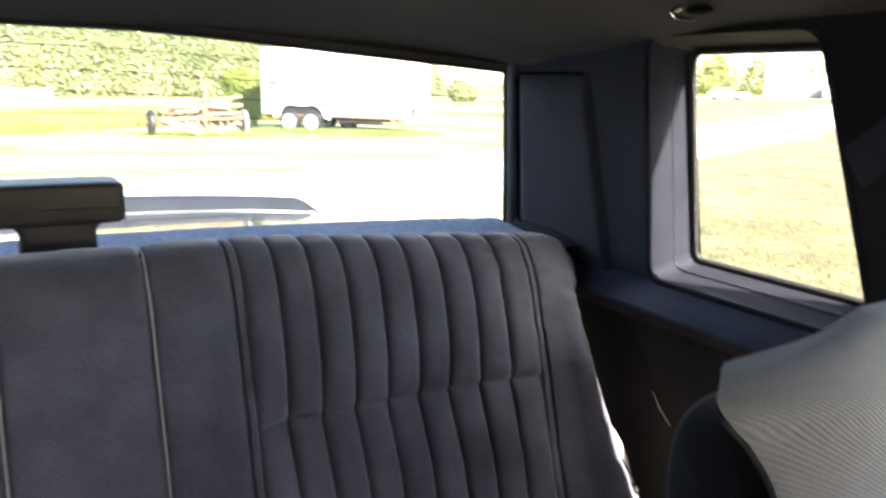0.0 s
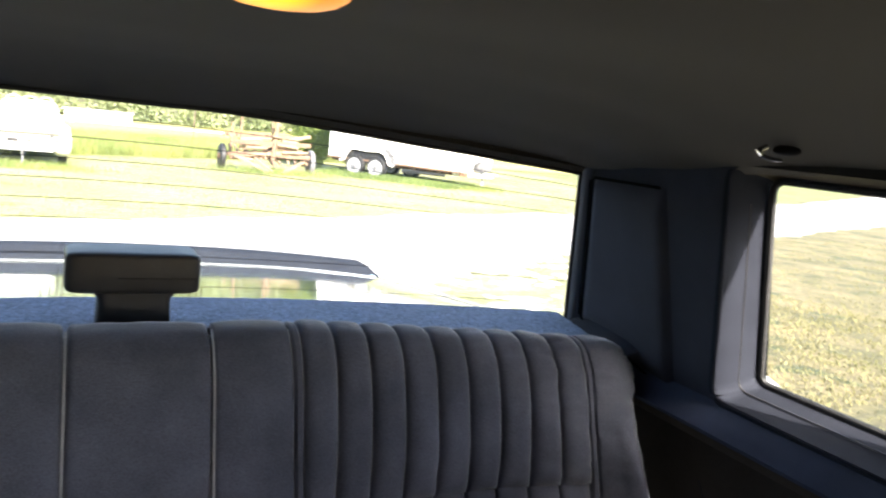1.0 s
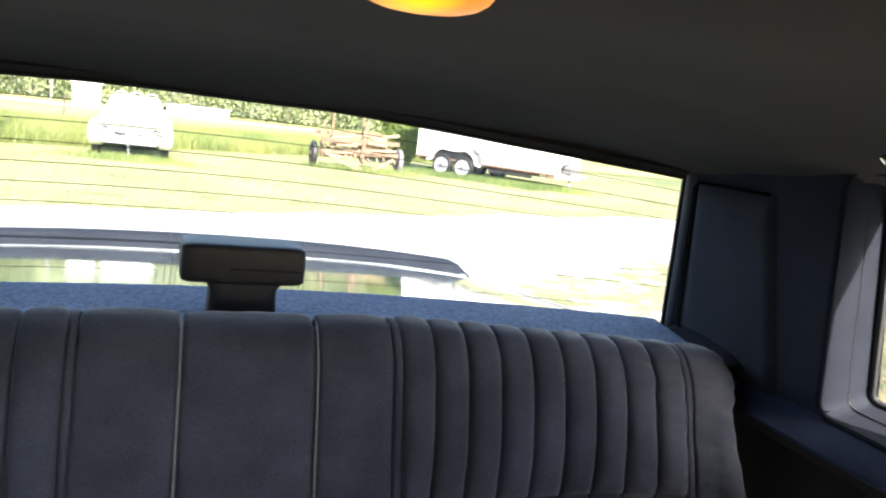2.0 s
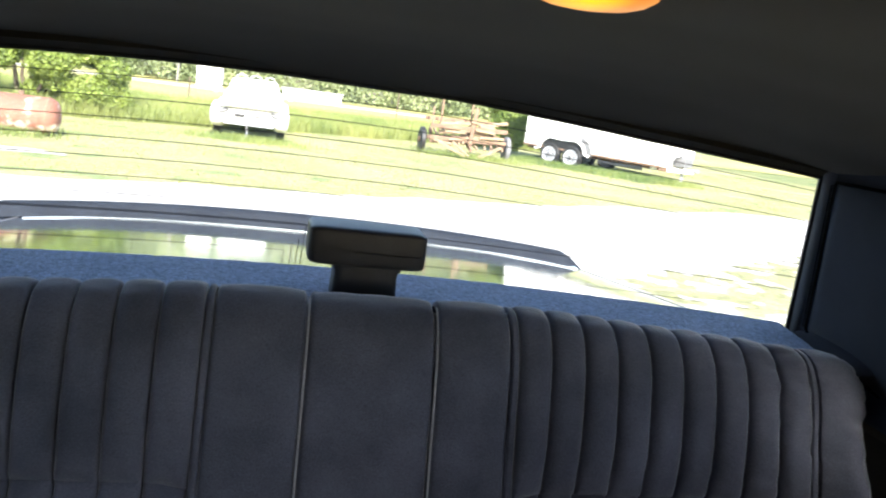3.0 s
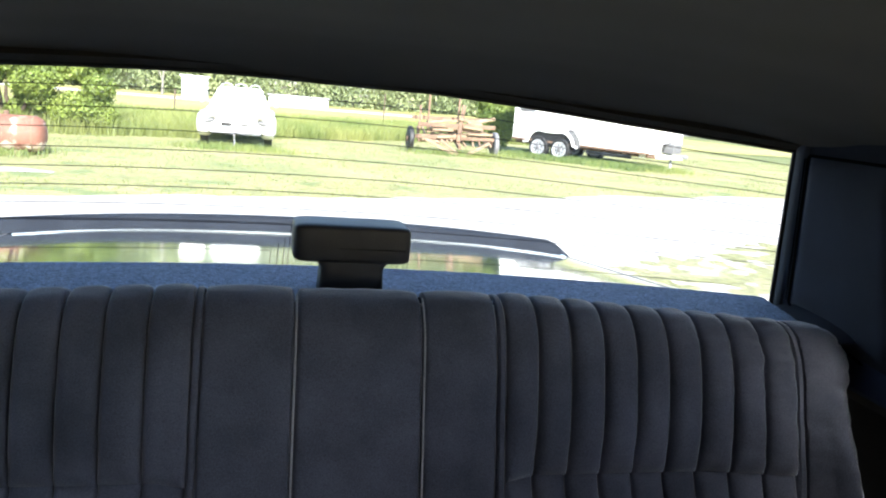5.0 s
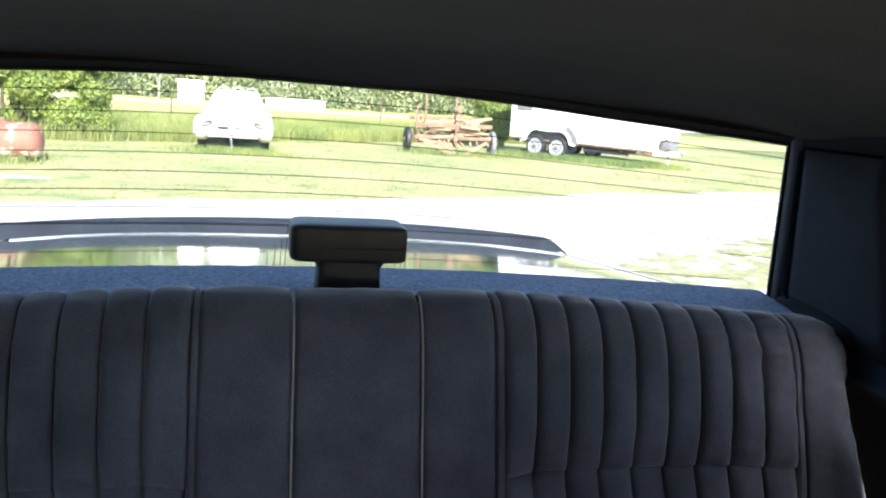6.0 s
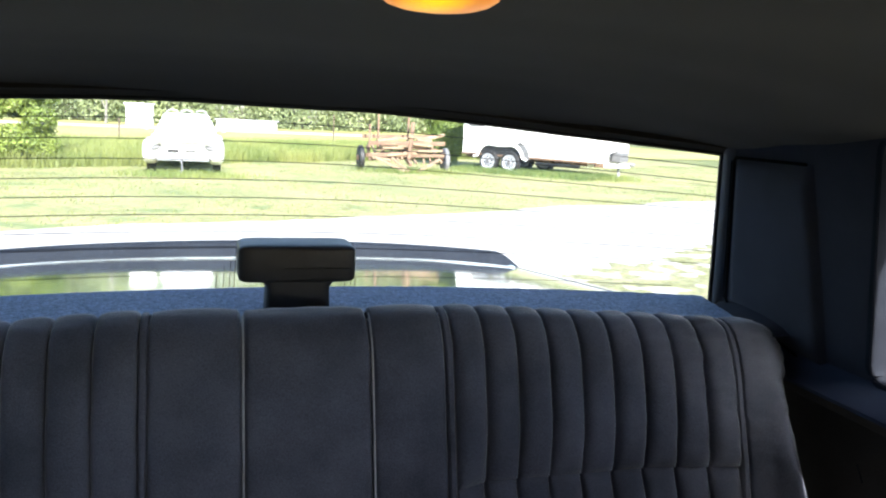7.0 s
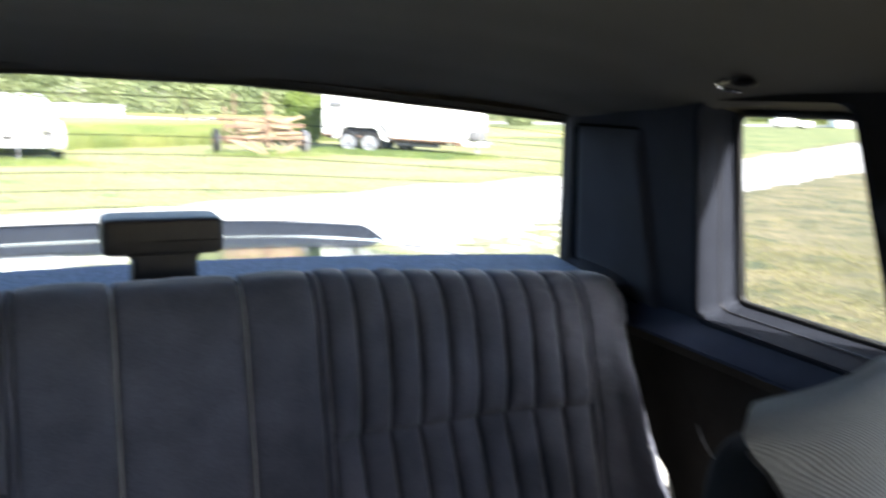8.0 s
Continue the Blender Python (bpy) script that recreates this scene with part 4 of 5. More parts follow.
        top = 0.787 - 0.036 * (abs(x) / 0.8) ** 2.2
        low = deck(x, 2.2) + 0.002
        top = lerp(low + 0.004, top, e)
        prof = [(0.0, low), (0.018, lerp(low, top, 0.8)), (0.032, top), (0.055, top + 0.002 * e), (0.075, lerp(low, top, 0.7)), (0.085, low - 0.02)]
        return (x, y + prof[round(v * 5)][0], prof[round(v * 5)][1])
    sheet(bm, 60, 5, blade)
    part("spoiler", bm, M_SPOILER, car, "dark blue-grey trunk spoiler with chips")
    bm = bmesh.new()
    sheet(bm, 20, 8, lambda u, v: (lerp(-0.90, 0.90, u), lerp(-2.1, -1.2, v), lerp(0.74, 0.86, v) - 0.05 * abs(lerp(-1, 1, u)) ** 3), (0, 0, -0.02))
    part("hood", bm, M_PAINT, car)


build_car()


# ---------------------------------------------------------------- ground
def g(x, y):
    """The ground's height: it falls away gently behind the car and rises to the side."""
    return -0.015 * min(max(y, 0.0), 70.0) + 0.0125 * min(max(x - 12.0, 0.0), 90.0)


NEAR = [(-30, 0.5), (-2.5, 2.4), (0.0, 1.6), (1.2, 1.2), (3.2, 2.6), (4.8, 5.6), (6.6, 8.0), (11.2, 10.2), (14.6, 11.6), (18.8, 13.3), (40, 25.5), (70, 44)]
FAR = [(-30, 4.5), (-2.5, 8.2), (-1.1, 8.6), (2.1, 9.75), (5.5, 11.6), (9.5, 13.05), (19.5, 17.9), (28, 22.5), (45.6, 32.4), (70, 47)]


def build_ground():
    bm = bmesh.new()

    def land(u, v):
        x, y = 400 * (2 * u - 1) * abs(2 * u - 1) ** 1.5, 400 * (2 * v - 1) * abs(2 * v - 1) ** 1.5
        return (x, y, g(x, y))
    sheet(bm, 120, 120, land)
    solo("ground", bm, M_GROUND, "dry patchy lawn running out to the fields", "ground", "structure")
    # farm track of pale gravel: a band that bends past the car, with ragged edges
    bm = bmesh.new()

    def edge(x, seed):
        return 0.35 * noise.noise(Vector((x * 0.55, seed, 0))) + 0.14 * noise.noise(Vector((x * 2.3, seed, 3))) + 0.05 * noise.noise(Vector((x * 9, seed, 5)))

    def f(u, v):
        x = lerp(-30, 70, u)
        near = curve(NEAR, x) + edge(x, 1.3)
        far = curve(FAR, x) + edge(x, 7.7)
        y = lerp(near, far, v)
        return (x, y, g(x, y) + 0.006 + 0.016 * math.sin(v * math.pi))
    sheet(bm, 500, 10, f)
    solo("road", bm, M_GRAVEL, "pale sunlit gravel track beside the lawn", "gravel track", "structure")
    bm = bmesh.new()

    def mown(u, v):
        x = lerp(-60, 24 + 4 * noise.noise(Vector((v * 6, 0, 1))), u)
        y = lerp(curve(FAR, x) - 1.6, 34 + 0.3 * x, v)
        return (x, y, g(x, y) + 0.004 - 0.02 * (v == 0))
    sheet(bm, 160, 24, mown)
    solo("lawn", bm, M_LAWN, "sunlit mown green lawn behind the gravel track", "lawn", "structure")
    bm = bmesh.new()

    def rough(u, v):
        x = lerp(19, 150, u)
        y = lerp(curve(FAR, x) - 1.6, 40 + 0.9 * x, v)
        return (x, y, g(x, y) + 0.003 - 0.02 * (v == 0) + 0.03 * v)
    sheet(bm, 80, 16, rough)
    solo("lawn_side", bm, M_ROUGH, "rough green lawn beyond the bend of the gravel track", "lawn", "structure")
    bm = bmesh.new()

    def verge(u, v):
        x = lerp(1.7, 6.5, u)
        low = curve(NEAR, x) - 0.2
        high = curve([(1.7, 2.6), (2.2, 4.6), (2.5, 5.8), (3.0, 6.2), (4.0, 6.7), (5.0, 7.3), (6.5, 8.4)], x) + 0.7 * edge(x * 2.2, 9.1) + 0.25 * noise.noise(Vector((x * 6.1, 3.3, 1)))
        y = lerp(low, max(low + 0.05, high), v)
        return (x, y, g(x, y) + 0.036 - 0.010 * v - 0.03 * (v > 0.99))
    sheet(bm, 120, 20, verge)
    solo("ground_verge", bm, M_VERGE, "thin dry grass over pale gravel behind the car", "verge", "structure")
    bm = bmesh.new()

    def strip(u, v):
        x = lerp(-9, -2.6, u)
        y = 10.55 + (v - 0.5) * 1.1 * min(1.0, 0.06 + (1 - u) / 0.4) + 0.3 * math.sin(u * 5) + edge(x, 4.1 + v * 0.4)
        return (x, y, g(x, y) + 0.008)
    sheet(bm, 60, 6, strip)
    solo("road_strip", bm, M_GRAVEL, "bare pale gravel strip in the grass", "gravel strip", "structure")
    bm = bmesh.new()

    def meadow(u, v):
        x = lerp(-110, 30, u)
        y = lerp(27 + 0.5 * min(max(x, -8), 12) + edge(u * 230, 2), 92, v)
        return (x, y, g(x, y) + 0.03 + 0.05 * noise.noise(Vector((u * 9, v * 4, 0))))
    sheet(bm, 120, 40, meadow)
    solo("pasture", bm, M_FIELD, "sunlit yellow-green pasture behind the yard", "pasture", "structure")
    bm = bmesh.new()
    sheet(bm, 90, 2, lambda u, v: (lerp(-80, 110, u), lerp(66, 71, v) + 0.02 * lerp(-80, 110, u), g(lerp(-80, 110, u), 70) + 0.12))
    solo("road_far", bm, M_GRAVEL, "pale road beyond the pasture", "road", "structure")


build_ground()


def stuff(name, vs, fs, material, label, category):
    ob = new(name, scatter_mesh(name, vs, fs, material))
    return tagged(ob, label, category, "", "stuff")


def build_grass():
    rng = random.Random(5)

    def band():
        x = rng.uniform(-16, 16)
        near = curve([(-16, 16.5), (-3.5, 17.4), (-2, 18.4), (2, 22.8), (8.3, 28.0), (16, 31)], x) + 0.7 * noise.noise(Vector((x * 0.6, 0, 0)))
        return x, near + 14 * rng.random() ** 1.4
    stuff("tall_grass", *blades(rng, 120000, band, 0.38, 0.013, g), M_TALL, "tall uncut green grass along the yard's edge", "grass")

    def lawn():
        while True:
            x, y = rng.uniform(-12, 22), rng.uniform(8.2, 27)
            if y > curve(FAR, x) + 0.1 and noise.noise(Vector((x * 0.7, y * 0.7, 2))) > -0.1 + rng.uniform(-0.2, 0.2):
                return x, y
    stuff("lawn_grass", *blades(rng, 40000, lawn, 0.036, 0.012, g), M_BLADE, "short mown green grass of the yard", "grass")

    # thin grass coming through the gravel behind the car
    def sparse():
        while True:
            x, y = rng.uniform(1.9, 6.4), rng.uniform(2.6, 8.6)
            if y < curve([(1.9, 2.8), (2.4, 5.4), (3.2, 6.1), (4.8, 7.0), (6.4, 8.3)], x) + 1.3 * noise.noise(Vector((x * 1.1, y * 1.6, 6))) and noise.noise(Vector((x * 2.1, y * 3.0, 2))) > rng.uniform(-0.5, 0.3):
                return x, y
    stuff("sparse_grass", *blades(rng, 16000, sparse, 0.022, 0.009, g), M_DRYBLADE, "thin dry grass growing through the gravel track", "grass")

    # tufts in the dry lawn beside the car
    def tufts():
        while True:
            x, y = rng.uniform(2.6, 14), rng.uniform(1.5, 11.0)
            if y < curve(NEAR, x) - 0.3 and noise.noise(Vector((x * 1.3, y * 1.3, 9))) + 0.5 * noise.noise(Vector((x * 4, y * 4, 3))) > -0.02 + rng.uniform(-0.4, 0.4):
                return x, y
    stuff("dry_tufts", *blades(rng, 10000, tufts, 0.028, 0.008, g), M_DRYBLADE, "short tufts of half-dry grass in the lawn", "grass")

    # weeds round the parked things
    spots = [(7.3, 20.6, 1.2), (8.5, 19.4, 1.3), (9.6, 18.6, 0.9), (4.6, 19.3, 1.4), (-0.7, 16.1, 1.2), (-3.9, 12.5, 0.7)]

    def weeds():
        c = rng.choice(spots)
        return c[0] + rng.gauss(0, c[2] * 0.5), c[1] + rng.gauss(0, 0.35)
    stuff("weeds", *blades(rng, 10000, weeds, 0.13, 0.012, g), M_TALL, "green weeds round the parked trailers", "weeds")

    # uncut grass under and along the cargo trailer; the trailer's shade is in its colour
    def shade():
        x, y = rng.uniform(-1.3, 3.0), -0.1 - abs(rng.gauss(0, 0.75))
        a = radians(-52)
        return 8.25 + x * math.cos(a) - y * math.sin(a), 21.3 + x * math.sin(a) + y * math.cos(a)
    stuff("shaded_uncut_grass", *blades(rng, 15000, shade, 0.15, 0.012, g), M_SHADEGRASS, "deep green uncut grass under the cargo trailer", "grass")


build_grass()


# ---------------------------------------------------------------- trees and bushes
def build_bush(name, base, blobs, count, size, label, rng, material, limbs=5):
    base = (base[0], base[1], g(base[0], base[1]))
    blobs = [((c[0], c[1], c[2] + base[2]), r) for c, r in blobs]
    plant = thing(name, base, label, "bush" if name == "bush" else "tree")
    b = Vector(base)
    bm = bmesh.new()
    for k in range(limbs):
        c = Vector(blobs[k % len(blobs)][0])
        mid = b.lerp(c, 0.5) + Vector((rng.uniform(-0.2, 0.2), rng.uniform(-0.2, 0.2), 0))
        tube(bm, [b + Vector((0.06 * k - 0.1, 0, -0.05)), mid, c], [0.06, 0.04, 0.012], 7)
    part("trunk", bm, M_BARK, plant)
    vs, fs = leaves(rng, blobs, count, size, 0.6, b.z + 0.03)
    ob = new("crown", scatter_mesh("crown", [Vector(v) - b for v in vs], fs, material))
    ob.parent = plant
    return plant


def build_plants():
    rng = random.Random(11)
    blobs = [((-4.9, 18.2, 1.3), (1.15, 1.0, 1.0)), ((-4.2, 18.0, 0.8), (0.8, 0.7, 0.75)), ((-6.2, 18.6, 1.7), (1.4, 1.1, 1.3)), ((-5.3, 18.4, 2.3), (1.2, 1.0, 0.9)), ((-4.15, 18.3, 1.7), (0.75, 0.7, 0.6)), ((-7.4, 18.8, 1.2), (1.3, 1.0, 1.1))]
    clumps = []
    for c, r in blobs:          # ragged clumps over the large forms, with gaps between them
        for _ in range(24):
            d = Vector((rng.gauss(0, 1), rng.gauss(0, 1), rng.gauss(0, 1))).normalized()
            q, k = rng.uniform(0.20, 0.38), rng.choice((0.55, 0.9, 0.95))
            clumps.append(((c[0] + d.x * r[0] * k, c[1] + d.y * r[1] * k, max(0.15, c[2] + d.z * r[2] * k)), (q * 1.2, q, q * 0.8)))
    build_bush("bush", (-5.4, 18.4, 0), clumps, 90000, 0.046, "large leafy green bush beside the rusty tank", rng, M_LEAF)
    blobs = [((6.9, 24.2, 0.7), (0.7, 0.6, 0.7)), ((7.3, 24.4, 1.0), (0.6, 0.6, 0.6)), ((6.8, 24.6, 1.35), (0.5, 0.5, 0.45))]
    build_bush("bush", (6.7, 24.4, 0), blobs, 14000, 0.045, "leafy green bush behind the farm implement", rng, M_LEAF)
    blobs = [((36.2, 60, 0.9), (1.2, 0.9, 1.0)), ((37.2, 60.3, 0.7), (0.9, 0.8, 0.8))]
    build_bush("bush", (36.5, 60, 0), blobs, 2500, 0.16, "single leafy green bush far out on the lawn", rng, M_LEAFHAZE)
    for k in range(26):
        x = -90 + 8.0 * k + rng.uniform(-3, 3)
        y = rng.uniform(86, 98)
        if x > 46 or x < -60:
            continue
        h = rng.uniform(7.5, 12.0)
        blobs = []
        for _ in range(6):
            blobs.append(((x + rng.uniform(-5, 5), y + rng.uniform(-2, 2), h * rng.uniform(0.3, 0.85)), (rng.uniform(2.2, 4.0), rng.uniform(1.8, 3.0), rng.uniform(1.6, 3.0))))
        build_bush("tree", (x, y, 0), blobs, 8500, 0.22, "dense green tree in the far tree line", rng, M_LEAFHAZE, 6)
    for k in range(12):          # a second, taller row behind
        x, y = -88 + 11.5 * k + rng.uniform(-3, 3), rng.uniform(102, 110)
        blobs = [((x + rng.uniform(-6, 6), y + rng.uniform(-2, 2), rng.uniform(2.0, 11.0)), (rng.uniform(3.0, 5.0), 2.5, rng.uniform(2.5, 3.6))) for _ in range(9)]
        build_bush("tree", (x, y, 0), blobs, 7000, 0.32, "dense green tree in the far tree line", rng, M_LEAFHAZE, 6)
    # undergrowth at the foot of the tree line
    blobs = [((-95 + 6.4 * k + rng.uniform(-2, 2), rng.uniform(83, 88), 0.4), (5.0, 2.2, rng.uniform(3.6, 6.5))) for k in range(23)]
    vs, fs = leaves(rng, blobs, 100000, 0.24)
    stuff("hedgerow", vs, fs, M_LEAFHAZE, "dark green undergrowth along the far tree line", "hedge")
    # leafy backdrop in place of a rising meadow, behind the far building across the side lawn
    blobs = [((lerp(78, 134, k / 15) + rng.uniform(-2, 2), lerp(112, 66, k / 15) + rng.uniform(-2, 2), 0.6), (rng.uniform(3.0, 4.6), rng.uniform(2.5, 4.0), rng.uniform(3.2, 6.6))) for k in range(16)]
    vs, fs = leaves(rng, blobs, 34000, 0.30)
    stuff("meadow_backdrop", vs, fs, M_TALL, "yellow-green leafy backdrop standing in for a rising meadow across the side lawn", "bushes")
    # dead pale tree
    dead = thing("dead_tree", (-9.6, 78, g(-9, 78)), "pale bare dead tree before the tree line", "tree")
    bm = bmesh.new()
    tube(bm, [(0, 0, -0.1), (0.1, 0, 2.2), (0.4, 0, 4.6)], [0.13, 0.09, 0.03], 8)
    for a, b in (((0.05, 0, 1.2), (-1.0, 0, 3.8)), ((0.1, 0, 2.0), (1.3, 0, 4.0)), ((0.2, 0, 2.9), (-0.3, 0, 4.4))):
        tube(bm, [a, b], [0.06, 0.02], 6)
    part("trunk", bm, M_DEADWOOD, dead, "", True)


build_plants()


# ---------------------------------------------------------------- parked things in the yard
def wheel_set(parent, c, r, w, tyre_mat=M_RUBBER, rim_mat=M_RIM, axis="y"):
    bm = bmesh.new()
    lathe(bm, [(r * 0.66, -w * 0.42), (r * 0.76, -w * 0.5), (r * 0.93, -w * 0.46), (r, -w * 0.3), (r, w * 0.3), (r * 0.93, w * 0.46), (r * 0.66, w * 0.5), (r * 0.60, w * 0.42)], c, axis, 32)
    wheel = part("wheel", bm, tyre_mat, parent, "", True)
    bm = bmesh.new()
    lathe(bm, [(0.02, -w * 0.47), (r * 0.18, -w * 0.48), (r * 0.24, -w * 0.44), (r * 0.52, -w * 0.44), (r * 0.66, -w * 0.50), (r * 0.71, -w * 0.54), (r * 0.72, -w * 0.48), (r * 0.70, w * 0.44), (r * 0.5, w * 0.2), (0.02, w * 0.2)], c, axis, 32)
    rim = part("rim", bm, rim_mat, wheel, "pale painted steel rim", True)
    u = {"x": 0, "y": 1}[axis]
    for k in range(8):
        a = k * math.tau / 8 + 0.2
        p = [c[0], c[1], c[2] + r * 0.40 * math.sin(a)]
        p[1 - u] += r * 0.40 * math.cos(a)
        p[u] -= w * 0.44
        bm = bmesh.new()
        egg(bm, p, (r * 0.075,) * 3, 1.0, 1.0, 8, 6)
        part("rim_hole", bm, M_RUBBER, rim, "", True)
    bm = bmesh.new()
    lathe(bm, [(0.01, -w * 0.62), (r * 0.15, -w * 0.60), (r * 0.22, -w * 0.46), (0.01, -w * 0.44)], c, axis, 16)
    part("hub", bm, M_DULLGREY, wheel, "dull metal hub", True)
    return wheel


def build_trailer():
    """Enclosed cargo trailer; its own x runs to the tongue, its -y side is the one towards the car."""
    tr = thing("cargo_trailer", (8.25, 21.3, g(8.25, 21.3)), "white enclosed cargo trailer with tandem wheels", "trailer", turn=-52)
    L0, L1, W, zb, zt = -1.30, 2.92, 0.98, 0.46, 2.25
    bm = bmesh.new()
    box(bm, ((L0 + L1) / 2, 0, (zb + zt) / 2), (L1 - L0, 2 * W, zt - zb), None, 0.05)
    body = part("body", bm, M_WHITE, tr, "", True)
    for k in range(1, 6):
        bm = bmesh.new()
        x = lerp(L0, L1, k / 6)
        box(bm, (x, -W - 0.002, (zb + zt) / 2 + 0.3), (0.03, 0.008, zt - zb - 0.75), None, 0.002)
        part("seam_strip", bm, M_WHITE, body, "", True)
    bm = bmesh.new()
    box(bm, ((L0 + L1) / 2, -W - 0.006, zb + 0.01), (L1 - L0, 0.03, 0.05), None, 0.006)
    part("bottom_rail", bm, M_RUST, tr, "rust-brown bottom rail", True)
    bm = bmesh.new()
    for y in (-0.6, 0.6):
        beam(bm, (L0, y, zb - 0.06), (L1, y, zb - 0.06), 0.06, 0.10)
    for k in range(7):
        x = lerp(L0 + 0.1, L1 - 0.1, k / 6)
        beam(bm, (x, -0.9, zb - 0.05), (x, 0.9, zb - 0.05), 0.04, 0.06)
    part("frame", bm, M_RUST, tr, "rusty steel underframe", True)
    for y in (-W - 0.02, W + 0.02):
        for x in (-0.345, 0.345):
            wheel_set(tr, (x, y * 0.995 - math.copysign(0.01, y), 0.30), 0.30, 0.20)
    # wheel arches: dark liner and white tear-drop fender round both wheels
    bm = bmesh.new()
    pts = [(-0.86, 0.40)] + [(-0.345 + 0.385 * math.cos(a), 0.38 + 0.385 * math.sin(a)) for a in np.linspace(math.pi * 0.95, math.pi * 0.42, 9)] + [(0.0, 0.74)] + \
          [(0.345 + 0.385 * math.cos(a), 0.38 + 0.385 * math.sin(a)) for a in np.linspace(math.pi * 0.58, math.pi * 0.05, 9)] + [(0.86, 0.40)]
    v0 = [bm.verts.new((x, -W - 0.008, z)) for x, z in pts]
    v1 = [bm.verts.new((x, -W + 0.25, z)) for x, z in pts]
    bm.faces.new(v0)
    for i in range(len(pts) - 1):
        bm.faces.new((v0[i], v0[i + 1], v1[i + 1], v1[i]))
    part("wheel_arch", bm, M_RUBBER, tr, "black wheel arch liner", True)
    bm = bmesh.new()
    tube(bm, [(x, -W - 0.05, z) for x, z in pts], 0.035, 8)
    part("fender", bm, M_WHITE, tr, "", True)
    bm = bmesh.new()
    sheet(bm, 10, 3, lambda u, v: (0.345 + (0.43 + 0.16 * v) * math.cos(lerp(0.02, 1.15, u)), -W - 0.012, 0.40 + (0.43 + 0.10 * v) * math.sin(lerp(0.02, 1.15, u))), (0, -0.01, 0))
    part("stone_guard", bm, M_DULLGREY, tr, "grey stone guard before the wheels", True)
    # tongue, jack, spare box at the nose
    bm = bmesh.new()
    for y in (-0.7, 0.7):
        beam(bm, (L1 - 0.4, y, zb - 0.06), (L1 + 0.45, 0.0, zb - 0.04), 0.07, 0.11)
    part("tongue", bm, M_WHITE, tr, "white A-frame tongue", True)
    bm = bmesh.new()
    tube(bm, [(L1 + 0.16, 0, 0.06), (L1 + 0.16, 0, 0.78)], 0.035, 10)
    lathe(bm, [(0.09, 0.0), (0.09, 0.03), (0.03, 0.05)], (L1 + 0.16, 0, 0.0), "z", 14)
    tube(bm, [(L1 + 0.16, 0, 0.78), (L1 + 0.16, -0.14, 0.80), (L1 + 0.16, -0.15, 0.72)], 0.012, 6)
    part("jack", bm, M_RIM, tr, "pale tongue jack", True)
    bm = bmesh.new()
    egg(bm, (L1 + 0.48, 0, zb - 0.01), (0.12, 0.05, 0.05), 0.5, 0.5, 14, 10)
    part("coupler", bm, M_GREYMET, tr, "metal coupler", True)
    bm = bmesh.new()
    box(bm, (L1 + 0.20, -0.10, zb + 0.17), (0.30, 0.52, 0.24), None, 0.03)
    part("tongue_box", bm, M_DULLGREY, tr, "dark box on the tongue", True)
    bm = bmesh.new()
    tube(bm, [(L1 + 0.10, -0.42, zb + 0.10), (L1 + 0.16, -0.46, zb + 0.26), (L1 + 0.24, -0.30, zb + 0.34)], 0.02, 6)
    part("cable", bm, M_RUBBER, tr, "black cable over the tongue", True)
    bm = bmesh.new()
    box(bm, (L0 + 0.46, -W - 0.010, zb + 0.845), (0.50, 0.016, 0.14), None, 0.006)
    plate = part("plate", bm, M_DULLGREY, body, "dark marking plate with pale bars", True)
    for k in range(4):
        bm = bmesh.new()
        box(bm, (L0 + 0.28 + 0.12 * k, -W - 0.020, zb + 0.845 + 0.012 * (k % 2)), (0.075, 0.006, 0.022), None, 0.002)
        part("bar", bm, M_GREYMET, body, "", True)
    bm = bmesh.new()
    tube(bm, [(L0 + 2.35, -W + 0.15, zb - 0.14), (L0 + 3.6, -W + 0.25, zb - 0.13)], 0.05, 10)
    part("skid", bm, M_DULLGREY, tr, "dull pipe slung under the frame", True)


build_trailer()


